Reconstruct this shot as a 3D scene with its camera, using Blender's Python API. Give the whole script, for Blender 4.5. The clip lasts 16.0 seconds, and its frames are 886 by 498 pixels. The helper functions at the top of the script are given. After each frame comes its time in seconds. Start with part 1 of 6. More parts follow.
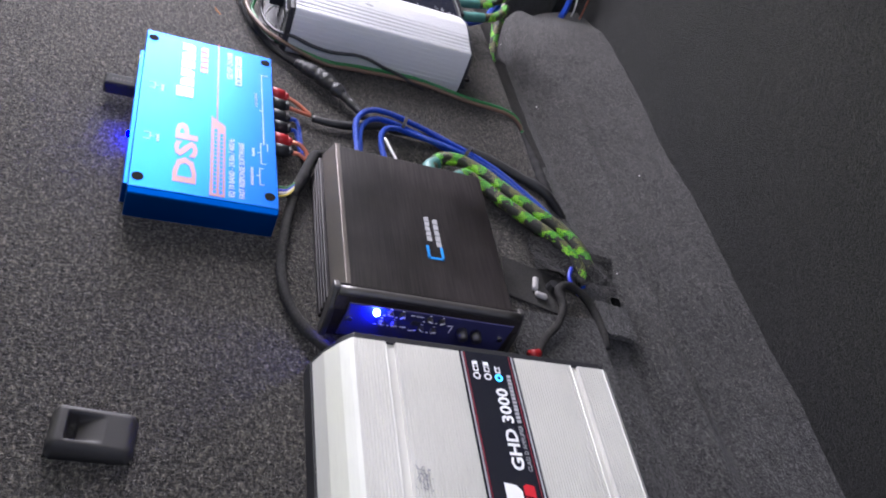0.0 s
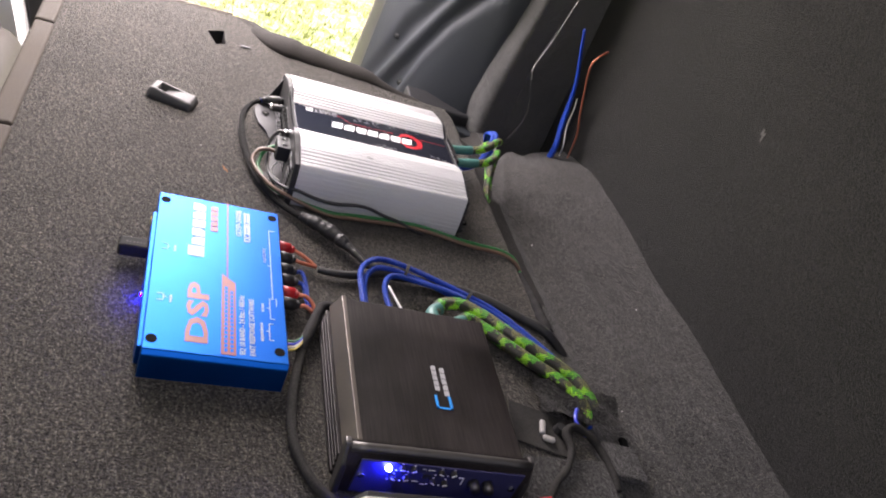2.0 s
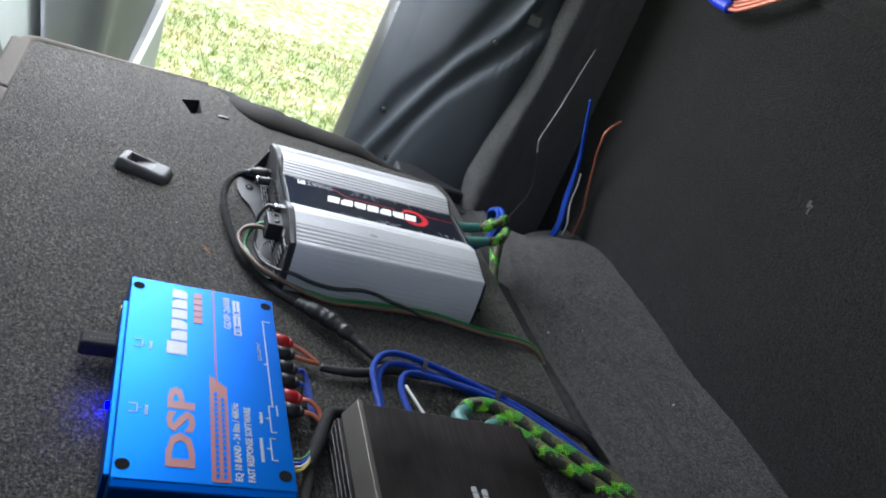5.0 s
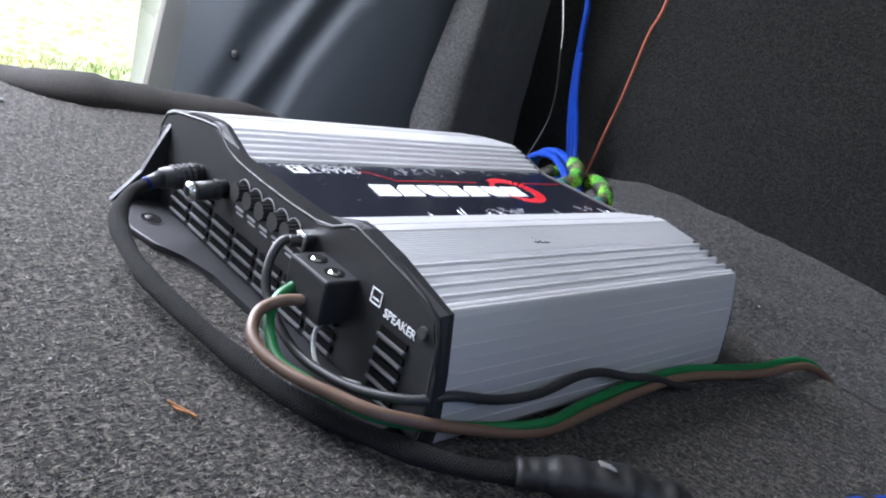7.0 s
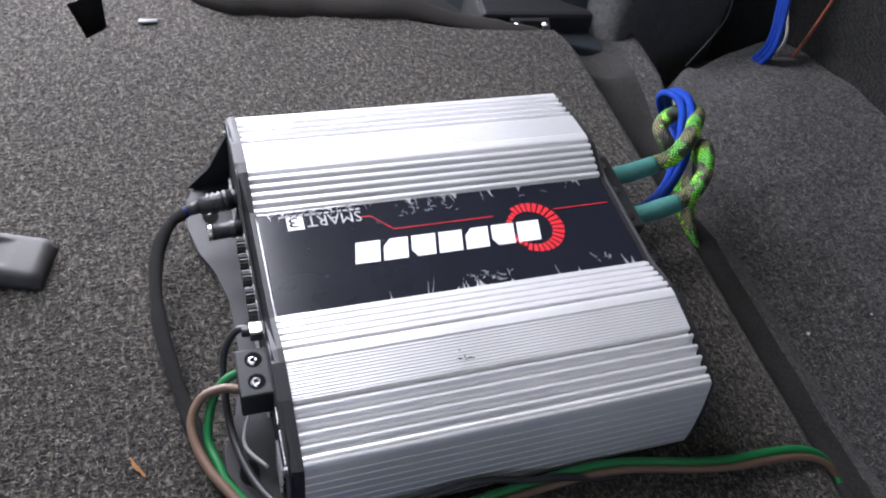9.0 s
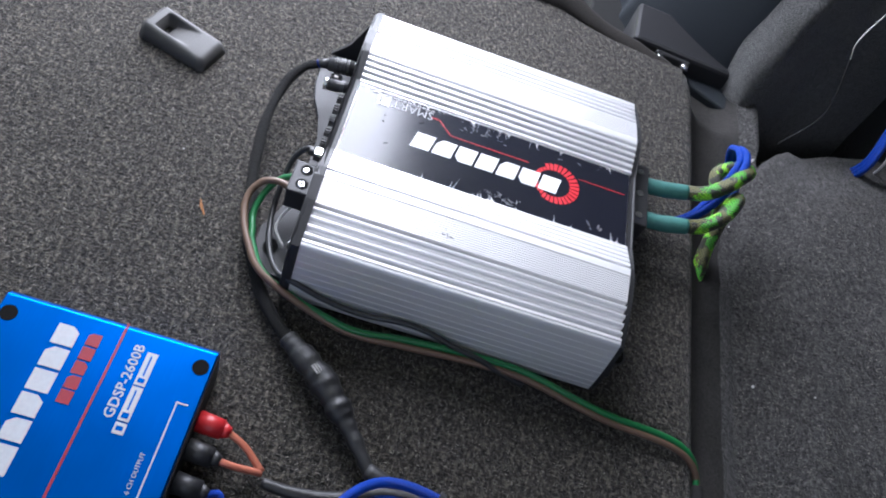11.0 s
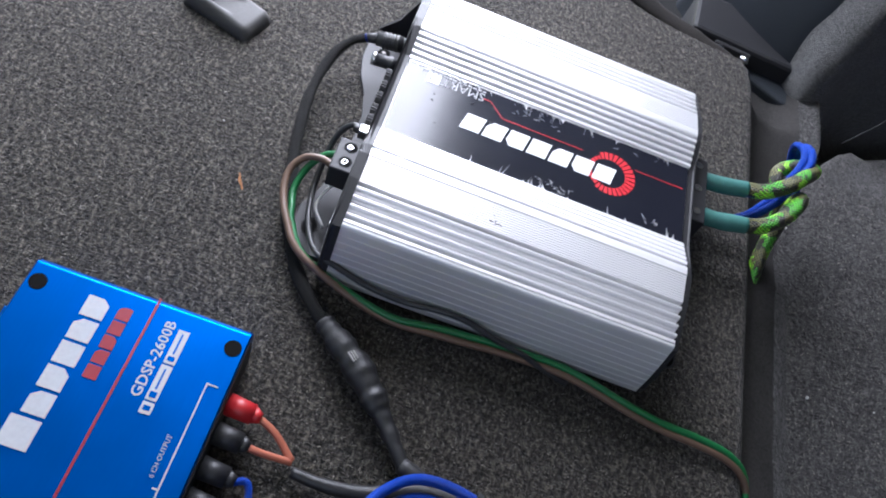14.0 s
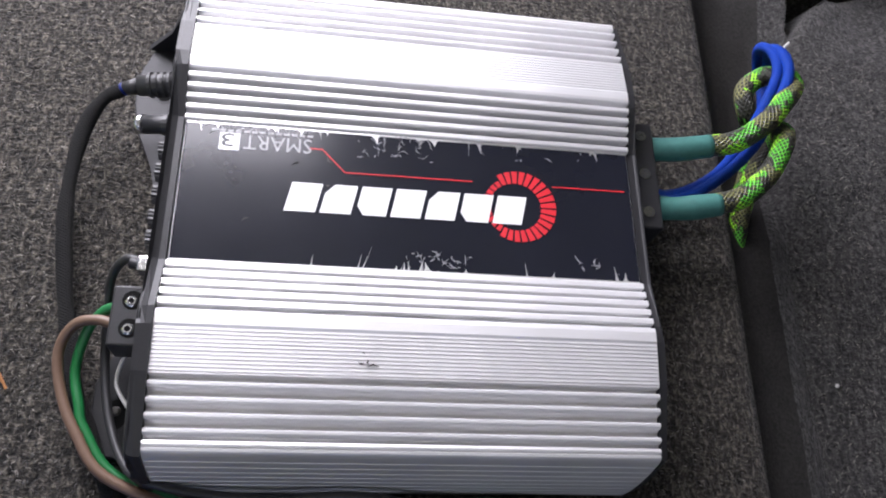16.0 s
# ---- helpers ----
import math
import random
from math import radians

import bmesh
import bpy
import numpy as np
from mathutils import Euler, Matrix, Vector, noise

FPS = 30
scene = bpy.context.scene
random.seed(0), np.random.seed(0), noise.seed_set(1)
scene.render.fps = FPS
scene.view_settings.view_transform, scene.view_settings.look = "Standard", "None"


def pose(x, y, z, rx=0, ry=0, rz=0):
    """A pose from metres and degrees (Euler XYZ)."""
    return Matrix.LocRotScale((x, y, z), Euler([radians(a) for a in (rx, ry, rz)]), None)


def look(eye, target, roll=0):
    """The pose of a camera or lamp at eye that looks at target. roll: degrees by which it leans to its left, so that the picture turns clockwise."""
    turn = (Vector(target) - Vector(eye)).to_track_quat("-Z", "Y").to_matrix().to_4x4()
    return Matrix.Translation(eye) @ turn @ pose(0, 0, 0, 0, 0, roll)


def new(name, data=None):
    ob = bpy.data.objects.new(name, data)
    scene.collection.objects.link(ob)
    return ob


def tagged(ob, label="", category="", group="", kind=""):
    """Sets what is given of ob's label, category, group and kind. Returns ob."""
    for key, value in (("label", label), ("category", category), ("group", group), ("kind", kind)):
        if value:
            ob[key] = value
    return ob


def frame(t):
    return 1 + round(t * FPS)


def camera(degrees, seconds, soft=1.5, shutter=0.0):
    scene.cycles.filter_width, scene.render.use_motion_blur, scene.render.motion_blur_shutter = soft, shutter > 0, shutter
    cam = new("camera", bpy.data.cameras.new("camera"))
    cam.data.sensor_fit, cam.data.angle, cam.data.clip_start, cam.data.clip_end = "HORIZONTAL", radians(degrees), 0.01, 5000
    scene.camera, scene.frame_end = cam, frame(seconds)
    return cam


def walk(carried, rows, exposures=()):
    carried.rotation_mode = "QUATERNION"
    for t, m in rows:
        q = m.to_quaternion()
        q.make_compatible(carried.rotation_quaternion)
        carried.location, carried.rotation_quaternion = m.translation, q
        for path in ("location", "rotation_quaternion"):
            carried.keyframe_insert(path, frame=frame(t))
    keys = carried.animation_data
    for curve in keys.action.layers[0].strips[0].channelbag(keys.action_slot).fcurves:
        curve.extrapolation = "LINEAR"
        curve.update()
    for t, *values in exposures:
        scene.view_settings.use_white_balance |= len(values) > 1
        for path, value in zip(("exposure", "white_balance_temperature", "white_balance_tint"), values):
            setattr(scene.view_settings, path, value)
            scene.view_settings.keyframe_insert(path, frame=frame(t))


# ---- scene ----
cam = camera(58.1, 16.0, soft=2.0)
EXPOSURES = [(0.0, 0.54, 5750, 25), (1.2, 0.46, 5750, 25), (2.0, 0.36, 6500, 26), (3.0, 0.10, 6400, 21), (4.0, -0.13, 5900, 13), (4.7, -0.26, 5600, 11), (6.8, 0.18, 5450, 17), (7.5, 0.20, 5500, 18), (8.5, -0.17, 5700, 20), (11.0, 0.0, 5450, 18), (14.0, 0.0, 5450, 19), (15.5, -0.20, 5850, 22), (16.0, -0.3, 5850, 23)]
PATH = [
    (0, (-0.254, -0.882, 0.474), (0.534, 0.446, -0.797), 29.6),
    (0.5, (-0.254, -0.882, 0.48), (0.527, 0.45, -0.791), 29.0),
    (1, (-0.258, -0.884, 0.483), (0.516, 0.481, -0.758), 27.8),
    (1.5, (-0.266, -0.885, 0.491), (0.497, 0.561, -0.661), 26.5),
    (2, (-0.275, -0.876, 0.498), (0.483, 0.651, -0.547), 25.2),
    (2.5, (-0.275, -0.871, 0.507), (0.471, 0.681, -0.511), 24.5),
    (3, (-0.278, -0.875, 0.511), (0.464, 0.681, -0.504), 24.1),
    (3.5, (-0.279, -0.87, 0.508), (0.463, 0.696, -0.491), 23.9),
    (4, (-0.281, -0.869, 0.51), (0.449, 0.718, -0.464), 23.7),
    (4.5, (-0.282, -0.841, 0.477), (0.458, 0.779, -0.434), 24.3),
    (4.7, (-0.284, -0.818, 0.455), (0.476, 0.808, -0.427), 24.6),
    (6.8, (-0.289, -0.31, 0.171), (1.073, 1.013, -0.457), 17.1),
    (7, (-0.289, -0.277, 0.162), (1.084, 1.013, -0.506), 16.3),
    (7.5, (-0.278, -0.236, 0.181), (1.023, 0.969, -0.745), 16.3),
    (8, (-0.235, -0.239, 0.246), (0.819, 0.897, -1.019), 15.7),
    (8.5, (-0.178, -0.236, 0.316), (0.582, 0.893, -1.15), 12.0),
    (8.7, (-0.157, -0.242, 0.345), (0.495, 0.896, -1.165), 11.5),
    (10.8, (-0.075, -0.357, 0.45), (0.219, 0.837, -1.127), 25.6),
    (11, (-0.073, -0.378, 0.45), (0.157, 0.807, -1.145), 26.6),
    (11.5, (-0.071, -0.378, 0.44), (0.124, 0.802, -1.164), 28.9),
    (12, (-0.07, -0.374, 0.432), (0.052, 0.786, -1.192), 27.6),
    (12.5, (-0.059, -0.376, 0.434), (0.049, 0.778, -1.196), 25.8),
    (13, (-0.076, -0.375, 0.438), (0.059, 0.781, -1.189), 26.9),
    (13.5, (-0.083, -0.377, 0.429), (0.071, 0.784, -1.193), 27.0),
    (14, (-0.08, -0.367, 0.426), (0.092, 0.783, -1.201), 27.3),
    (14.5, (-0.074, -0.32, 0.416), (0.136, 0.71, -1.285), 29.2),
    (15, (-0.061, -0.249, 0.408), (0.231, 0.598, -1.381), 30.4),
    (15.5, (-0.05, -0.194, 0.396), (0.279, 0.633, -1.394), 28.9),
    (16, (-0.038, -0.159, 0.37), (0.271, 0.624, -1.445), 22.9),
]
walk(cam, [(t, look(eye, target, roll)) for t, eye, target, roll in PATH], EXPOSURES)
# ---------------------------------------------------------------- world and light
world = bpy.data.worlds.new("sky")
scene.world = world
world.use_nodes = True
wn = world.node_tree.nodes
sky = wn.new("ShaderNodeTexSky")
sky.sky_type, sky.sun_disc = 'NISHITA', False
sky.sun_elevation, sky.sun_rotation = radians(58), radians(70)
world.node_tree.links.new(sky.outputs[0], wn["Background"].inputs[0])
wn["Background"].inputs[1].default_value = 0.05

SUN_FROM = Vector((0.50, 0.18, 0.85))
sun_data = bpy.data.lights.new("sun", 'SUN')
sun_data.energy, sun_data.angle, sun_data.color = 12.0, radians(0.6), (1.0, 0.95, 0.87)
sun = new("sun", sun_data)
sun.matrix_world = look(SUN_FROM * 5, (0, 0, 0))


def sky_lamp(name, at, aim, w, h, watts, color):
    d = bpy.data.lights.new(name, 'AREA')
    d.shape, d.size, d.size_y, d.energy, d.color = 'RECTANGLE', w, h, watts, color
    ob = new(name, d)
    ob.matrix_world = look(at, aim)
    return ob


# sky light through the open far door, the near door and the windscreen
sky_lamp("door_daylight", (-0.33, 0.60, 0.42), (-0.30, 0.0, 0.12), 0.54, 0.78, 32.0, (1.0, 0.97, 0.90))
sky_lamp("windscreen_daylight", (-1.55, 0.0, 0.62), (0.0, -0.1, 0.0), 1.1, 0.6, 2.0, (0.95, 0.98, 1.0))
sky_lamp("near_door_daylight", (-0.15, -1.14, 0.84), (0.10, -0.1, 0.0), 1.0, 0.5, 3.9, (0.94, 0.97, 1.0))

# ---------------------------------------------------------------- materials


def base_mat(name):
    m = bpy.data.materials.new(name)
    m.use_nodes = True
    nt = m.node_tree
    return m, nt, nt.nodes["Principled BSDF"]


def link(nt, a, b):
    nt.links.new(a, b)


def add_ramp(nt, src, stops):
    r = nt.nodes.new("ShaderNodeValToRGB")
    el = r.color_ramp.elements
    while len(el) < len(stops):
        el.new(0.5)
    for e, (p, c) in zip(el, stops):
        e.position, e.color = p, (*c, 1)
    link(nt, src, r.inputs[0])
    return r.outputs[0]


def tex_noise(nt, vec, scale, detail=3.0, rough=0.6, distortion=0.0):
    n = nt.nodes.new("ShaderNodeTexNoise")
    n.inputs["Scale"].default_value, n.inputs["Detail"].default_value = scale, detail
    n.inputs["Roughness"].default_value, n.inputs["Distortion"].default_value = rough, distortion
    link(nt, vec, n.inputs["Vector"])
    return n.outputs["Fac"]


def coords(nt, kind="Object", scale=(1, 1, 1), turn=(0, 0, 0)):
    c = nt.nodes.new("ShaderNodeTexCoord")
    mp = nt.nodes.new("ShaderNodeMapping")
    mp.inputs["Scale"].default_value, mp.inputs["Rotation"].default_value = scale, turn
    link(nt, c.outputs[kind], mp.inputs["Vector"])
    return mp.outputs[0]


def mix_col(nt, fac, a, b, mode='MIX'):
    m = nt.nodes.new("ShaderNodeMix")
    m.data_type, m.blend_type = 'RGBA', mode
    for sock, v in ((m.inputs["Factor"], fac), (m.inputs[6], a), (m.inputs[7], b)):
        if isinstance(v, bpy.types.NodeSocket):
            link(nt, v, sock)
        elif isinstance(v, tuple):
            sock.default_value = (*v, 1)
        else:
            sock.default_value = v
    return m.outputs[2]


def bump(nt, bsdf, height, strength, distance):
    b = nt.nodes.new("ShaderNodeBump")
    b.inputs["Strength"].default_value, b.inputs["Distance"].default_value = strength, distance
    link(nt, height, b.inputs["Height"])
    link(nt, b.outputs[0], bsdf.inputs["Normal"])


def surface(name, color, rough=0.5, metal=0.0, vary=0.25, grain=400.0, relief=0.0003, stretch=(1, 1, 1), spec=0.5):
    """A worn, slightly uneven surface: fine grain, broad stains, varied gloss."""
    m, nt, b = base_mat(name)
    v = coords(nt, "Object", stretch)
    fine, broad = tex_noise(nt, v, grain), tex_noise(nt, coords(nt), 9.0, 4.0)
    lo = tuple(c * (1 - vary) for c in color)
    hi = tuple(min(1, c * (1 + vary)) for c in color)
    c1 = add_ramp(nt, broad, [(0.3, lo), (0.7, hi)])
    c2 = add_ramp(nt, fine, [(0.3, (1 - vary,) * 3), (0.7, (1.0,) * 3)])
    link(nt, mix_col(nt, 1.0, c1, c2, 'MULTIPLY'), b.inputs["Base Color"])
    rr = add_ramp(nt, broad, [(0.25, (max(0.04, rough * 0.8),) * 3), (0.75, (min(1, rough * 1.2),) * 3)])
    link(nt, rr, b.inputs["Roughness"])
    b.inputs["Metallic"].default_value = metal
    b.inputs["Specular IOR Level"].default_value = spec
    if relief:
        bump(nt, b, fine, 0.5, relief)
    return m


def carpet_mat(name, dark, mid, light, scale=470.0, sheen=0.12):
    """Needle-felt carpet: mixed dark and pale fibres with a napped relief."""
    m, nt, b = base_mat(name)
    v1 = coords(nt, "Object", (1, 0.45, 1), (0, 0, 0.5))
    v2 = coords(nt, "Object", (0.45, 1, 1), (0, 0, -0.4))
    n1, n2 = tex_noise(nt, v1, scale, 2.0, 0.7, 0.6), tex_noise(nt, v2, scale * 1.25, 2.0, 0.7, 0.6)
    broad = tex_noise(nt, coords(nt), 7.0, 4.0, 0.6)
    c1 = add_ramp(nt, n1, [(0.36, dark), (0.52, mid), (0.70, light)])
    c2 = add_ramp(nt, n2, [(0.36, dark), (0.54, mid), (0.72, light)])
    c = mix_col(nt, 0.5, c1, c2)
    c = mix_col(nt, 1.0, c, add_ramp(nt, broad, [(0.3, (0.78,) * 3), (0.7, (1.1,) * 3)]), 'MULTIPLY')
    link(nt, c, b.inputs["Base Color"])
    b.inputs["Roughness"].default_value = 0.9
    b.inputs["Specular IOR Level"].default_value = sheen
    b.inputs["Sheen Weight"].default_value = sheen
    add = nt.nodes.new("ShaderNodeMath")
    link(nt, n1, add.inputs[0])
    link(nt, n2, add.inputs[1])
    bump(nt, b, add.outputs[0], 0.9, 0.0022)
    return m


def braid_mat(name, a, b_col, accent, count, pitch, rough=0.45, patch=0.5):
    """Woven sleeving: two crossing families of threads over the tube's own map."""
    m, nt, b = base_mat(name)
    tc = nt.nodes.new("ShaderNodeUVMap")
    waves = []
    for sgn in (1, -1):
        mp = nt.nodes.new("ShaderNodeMapping")
        link(nt, tc.outputs[0], mp.inputs["Vector"])
        mp.inputs["Rotation"].default_value = (0, 0, sgn * 0.785)
        mp.inputs["Scale"].default_value = (pitch, count, 1)
        w = nt.nodes.new("ShaderNodeTexWave")
        w.inputs["Scale"].default_value = 1.0
        link(nt, mp.outputs[0], w.inputs["Vector"])
        waves.append(w.outputs["Fac"])
    mx = nt.nodes.new("ShaderNodeMath")
    mx.operation = 'MAXIMUM'
    link(nt, waves[0], mx.inputs[0])
    link(nt, waves[1], mx.inputs[1])
    c = add_ramp(nt, mx.outputs[0], [(0.45, a), (0.85, b_col)])
    if accent:
        mp = nt.nodes.new("ShaderNodeMapping")
        link(nt, tc.outputs[0], mp.inputs["Vector"])
        mp.inputs["Scale"].default_value = (70.0, 2.0, 1.0)
        vor = nt.nodes.new("ShaderNodeTexNoise")
        vor.inputs["Scale"].default_value, vor.inputs["Detail"].default_value = 1.0, 1.0
        link(nt, mp.outputs[0], vor.inputs["Vector"])
        f = add_ramp(nt, vor.outputs["Fac"], [(patch - 0.02, (0,) * 3), (patch + 0.03, (1,) * 3)])
        bright = add_ramp(nt, mx.outputs[0], [(0.40, tuple(x * 0.25 for x in accent)), (0.8, accent)])
        c = mix_col(nt, f, c, bright)
    link(nt, c, b.inputs["Base Color"])
    b.inputs["Roughness"].default_value = rough
    b.inputs["Specular IOR Level"].default_value = 0.25
    bump(nt, b, mx.outputs[0], 0.8, 0.0008)
    return m


def snake_mat(name):
    """Snakeskin sleeving: olive and lime thread groups that cross in opposite helices over black."""
    m, nt, b = base_mat(name)
    tc = nt.nodes.new("ShaderNodeUVMap")
    sep = nt.nodes.new("ShaderNodeSeparateXYZ")
    link(nt, tc.outputs[0], sep.inputs[0])

    def op(kind, a, c, d=None):
        n = nt.nodes.new("ShaderNodeMath")
        n.operation = kind
        for i, v in enumerate((a, c, d)):
            if v is None:
                continue
            if isinstance(v, bpy.types.NodeSocket):
                link(nt, v, n.inputs[i])
            else:
                n.inputs[i].default_value = v
        return n.outputs[0]

    wob = tex_noise(nt, coords(nt), 140.0, 2.0)
    along = op('MULTIPLY', op('MULTIPLY_ADD', wob, 0.040, sep.outputs[0]), 36.0)
    h1, h2 = op('ADD', along, sep.outputs[1]), op('SUBTRACT', along, sep.outputs[1])
    g1, g2 = op('LESS_THAN', op('FRACT', h1, 0.0), 0.42), op('LESS_THAN', op('FRACT', h2, 0.0), 0.36)
    fine = op('MULTIPLY', sep.outputs[0], 330.0)
    t1 = op('SINE', op('MULTIPLY', op('ADD', fine, op('MULTIPLY', sep.outputs[1], 14.0)), 6.2832), 0.0)
    t2 = op('SINE', op('MULTIPLY', op('SUBTRACT', fine, op('MULTIPLY', sep.outputs[1], 14.0)), 6.2832), 0.0)
    thread = op('MAXIMUM', t1, t2)
    dark = add_ramp(nt, thread, [(0.45, (0.006, 0.006, 0.005)), (0.95, (0.045, 0.045, 0.032))])
    olive = add_ramp(nt, thread, [(0.30, (0.012, 0.012, 0.008)), (0.9, (0.20, 0.20, 0.07))])
    green = add_ramp(nt, thread, [(0.30, (0.006, 0.016, 0.004)), (0.9, (0.12, 0.58, 0.03))])
    lime = add_ramp(nt, thread, [(0.20, (0.03, 0.10, 0.005)), (0.8, (0.40, 0.98, 0.03))])
    c = mix_col(nt, g2, mix_col(nt, g1, dark, olive), mix_col(nt, g1, green, lime))
    link(nt, c, b.inputs["Base Color"])
    b.inputs["Roughness"].default_value = 0.42
    bump(nt, b, thread, 0.7, 0.0005)
    return m


def glow_mat(name, color, strength):
    m, nt, b = base_mat(name)
    b.inputs["Base Color"].default_value = (*color, 1)
    b.inputs["Emission Color"].default_value = (*color, 1)
    b.inputs["Emission Strength"].default_value = strength
    return m


def grass_mat():
    m, nt, b = base_mat("lawn")
    v = coords(nt)
    n1, n2 = tex_noise(nt, v, 26.0, 5.0, 0.7), tex_noise(nt, v, 4.0, 4.0, 0.6)
    c1 = add_ramp(nt, n1, [(0.36, (0.26, 0.32, 0.10)), (0.50, (0.52, 0.56, 0.27)), (0.64, (0.80, 0.80, 0.66))])
    c2 = add_ramp(nt, n2, [(0.35, (0.75, 0.88, 0.7)), (0.65, (1.2, 1.1, 1.05))])
    link(nt, mix_col(nt, 1.0, c1, c2, 'MULTIPLY'), b.inputs["Base Color"])
    b.inputs["Roughness"].default_value = 0.8
    bump(nt, b, n1, 0.6, 0.02)
    return m


CARPET = carpet_mat("seat_carpet", (0.005, 0.0047, 0.0043), (0.036, 0.0325, 0.0275), (0.205, 0.183, 0.149), 450.0, 0.11)


def fibre_mat():
    """Loose felt fibres, each of its own tone."""
    m, nt, bs = base_mat("felt_fibres")
    g = nt.nodes.new("ShaderNodeNewGeometry")
    tone = add_ramp(nt, g.outputs["Random Per Island"], [(0.0, (0.006, 0.006, 0.006)), (0.45, (0.028, 0.0265, 0.025)), (0.8, (0.105, 0.098, 0.088)), (1.0, (0.25, 0.231, 0.199))])
    link(nt, tone, bs.inputs["Base Color"])
    bs.inputs["Roughness"].default_value = 0.6
    bs.inputs["Specular IOR Level"].default_value = 0.35
    return m


FIBRE = fibre_mat()
CARPET_DARK = carpet_mat("boot_carpet", (0.009, 0.009, 0.009), (0.043, 0.0415, 0.040), (0.155, 0.149, 0.14), 480.0)
CARPET_BLACK = carpet_mat("box_carpet", (0.0045, 0.0044, 0.0042), (0.0125, 0.0122, 0.0112), (0.030, 0.0292, 0.0268), 470.0, 0.075)
CARPET_LINER = carpet_mat("liner_carpet", (0.028, 0.028, 0.028), (0.080, 0.079, 0.077), (0.16, 0.158, 0.153), 600.0, 0.18)
ALU = surface("satin_aluminium", (0.74, 0.735, 0.74), 0.48, 0.58, 0.03, 900.0, 0.00001, (0.08, 1, 1))
ALU_CREAM = surface("pale_coated_aluminium", (0.66, 0.65, 0.60), 0.5, 0.5, 0.05, 700.0, 0.00005, (1, 0.08, 1))
ALU_WORN = surface("exposed_aluminium", (0.75, 0.75, 0.75), 0.35, 0.8, 0.1, 900.0, 0.0001)
BLUE_ALU = surface("blue_anodised_aluminium", (0.0005, 0.078, 0.36), 0.40, 0.92, 0.06, 900.0, 0.00004, (1, 0.08, 1), 0.2)
BLACK_BRUSHED = surface("black_brushed_aluminium", (0.029, 0.0235, 0.0230), 0.42, 0.4, 0.70, 700.0, 0.00016, (1, 0.03, 1))
DARK_CHROME = surface("dark_polished_metal", (0.10, 0.095, 0.092), 0.45, 0.85, 0.1, 600.0, 0.00003, (0.1, 1, 1))
BLACK_PLASTIC = surface("black_plastic", (0.019, 0.019, 0.021), 0.50, 0.0, 0.2, 900.0, 0.00012, (1, 1, 1), 0.35)
GREY_PLASTIC = surface("charcoal_plastic", (0.045, 0.045, 0.045), 0.42, 0.0, 0.15, 1200.0, 0.00015)
FLAP_FELT = surface("brown_black_felt", (0.024, 0.0215, 0.0195), 0.95, 0.0, 0.3, 700.0, 0.0008, (1, 1, 1), 0.15)
TRIM_PLASTIC = surface("side_trim_plastic", (0.022, 0.026, 0.031), 0.62, 0.0, 0.12, 1200.0, 0.0003, (1, 1, 1), 0.22)
PILLAR_GLOSS = surface("glossy_pillar_plastic", (0.030, 0.030, 0.030), 0.30, 0.0, 0.12, 1200.0, 0.0001)
VINYL = surface("grey_vinyl_edging", (0.060, 0.051, 0.041), 0.8, 0.0, 0.2, 500.0, 0.0006, (1, 1, 1), 0.15)
FABRIC_BLACK = surface("black_felt", (0.028, 0.027, 0.027), 0.95, 0.0, 0.3, 700.0, 0.0008, (1, 1, 1), 0.15)
FILM_BLACK = surface("glossy_black_film", (0.012, 0.013, 0.020), 0.20, 0.0, 0.1, 30.0, 0.0, (1, 1, 1), 0.45)
RUBBER = surface("black_rubber", (0.021, 0.021, 0.022), 0.5, 0.0, 0.2, 900.0, 0.0001)
TAPE = surface("black_tape", (0.016, 0.016, 0.017), 0.55, 0.0, 0.35, 300.0, 0.0008)
RED_PVC = surface("red_insulation", (0.42, 0.015, 0.018), 0.45, 0.0, 0.1)
BROWN_PVC = surface("brown_insulation", (0.14, 0.085, 0.055), 0.5, 0.0, 0.1)
GREEN_PVC = surface("green_insulation", (0.008, 0.14, 0.035), 0.45, 0.0, 0.1)
YELLOW_PVC = surface("yellow_insulation", (0.5, 0.4, 0.05), 0.4, 0.0, 0.1)
BLUE_PVC = surface("blue_insulation", (0.012, 0.03, 0.45), 0.4, 0.0, 0.1)
WHITE_PVC = surface("pale_insulation", (0.5, 0.5, 0.48), 0.45, 0.0, 0.1)
COPPER_WIRE = surface("copper_toned_insulation", (0.46, 0.145, 0.085), 0.35, 0.3, 0.1)
TEAL = surface("teal_heat_shrink", (0.045, 0.16, 0.14), 0.5, 0.0, 0.2, 300.0, 0.0004)
STEEL = surface("bright_steel", (0.6, 0.6, 0.6), 0.25, 1.0, 0.1)
PRINT_WHITE = surface("white_print", (0.78, 0.78, 0.78), 0.5, 0.0, 0.05, 400.0, 0.0)
PRINT_PALE = surface("pale_worn_print", (0.38, 0.39, 0.41), 0.5, 0.0, 0.1, 400.0, 0.0)
PRINT_RED = surface("red_print", (0.62, 0.02, 0.03), 0.45, 0.0, 0.08, 400.0, 0.0)
PRINT_CRIMSON = surface("crimson_print", (0.22, 0.006, 0.018), 0.45, 0.0, 0.1, 400.0, 0.0)
PRINT_DULL_RED = surface("orange_red_print", (0.24, 0.035, 0.025), 0.45, 0.0, 0.1, 400.0, 0.0)
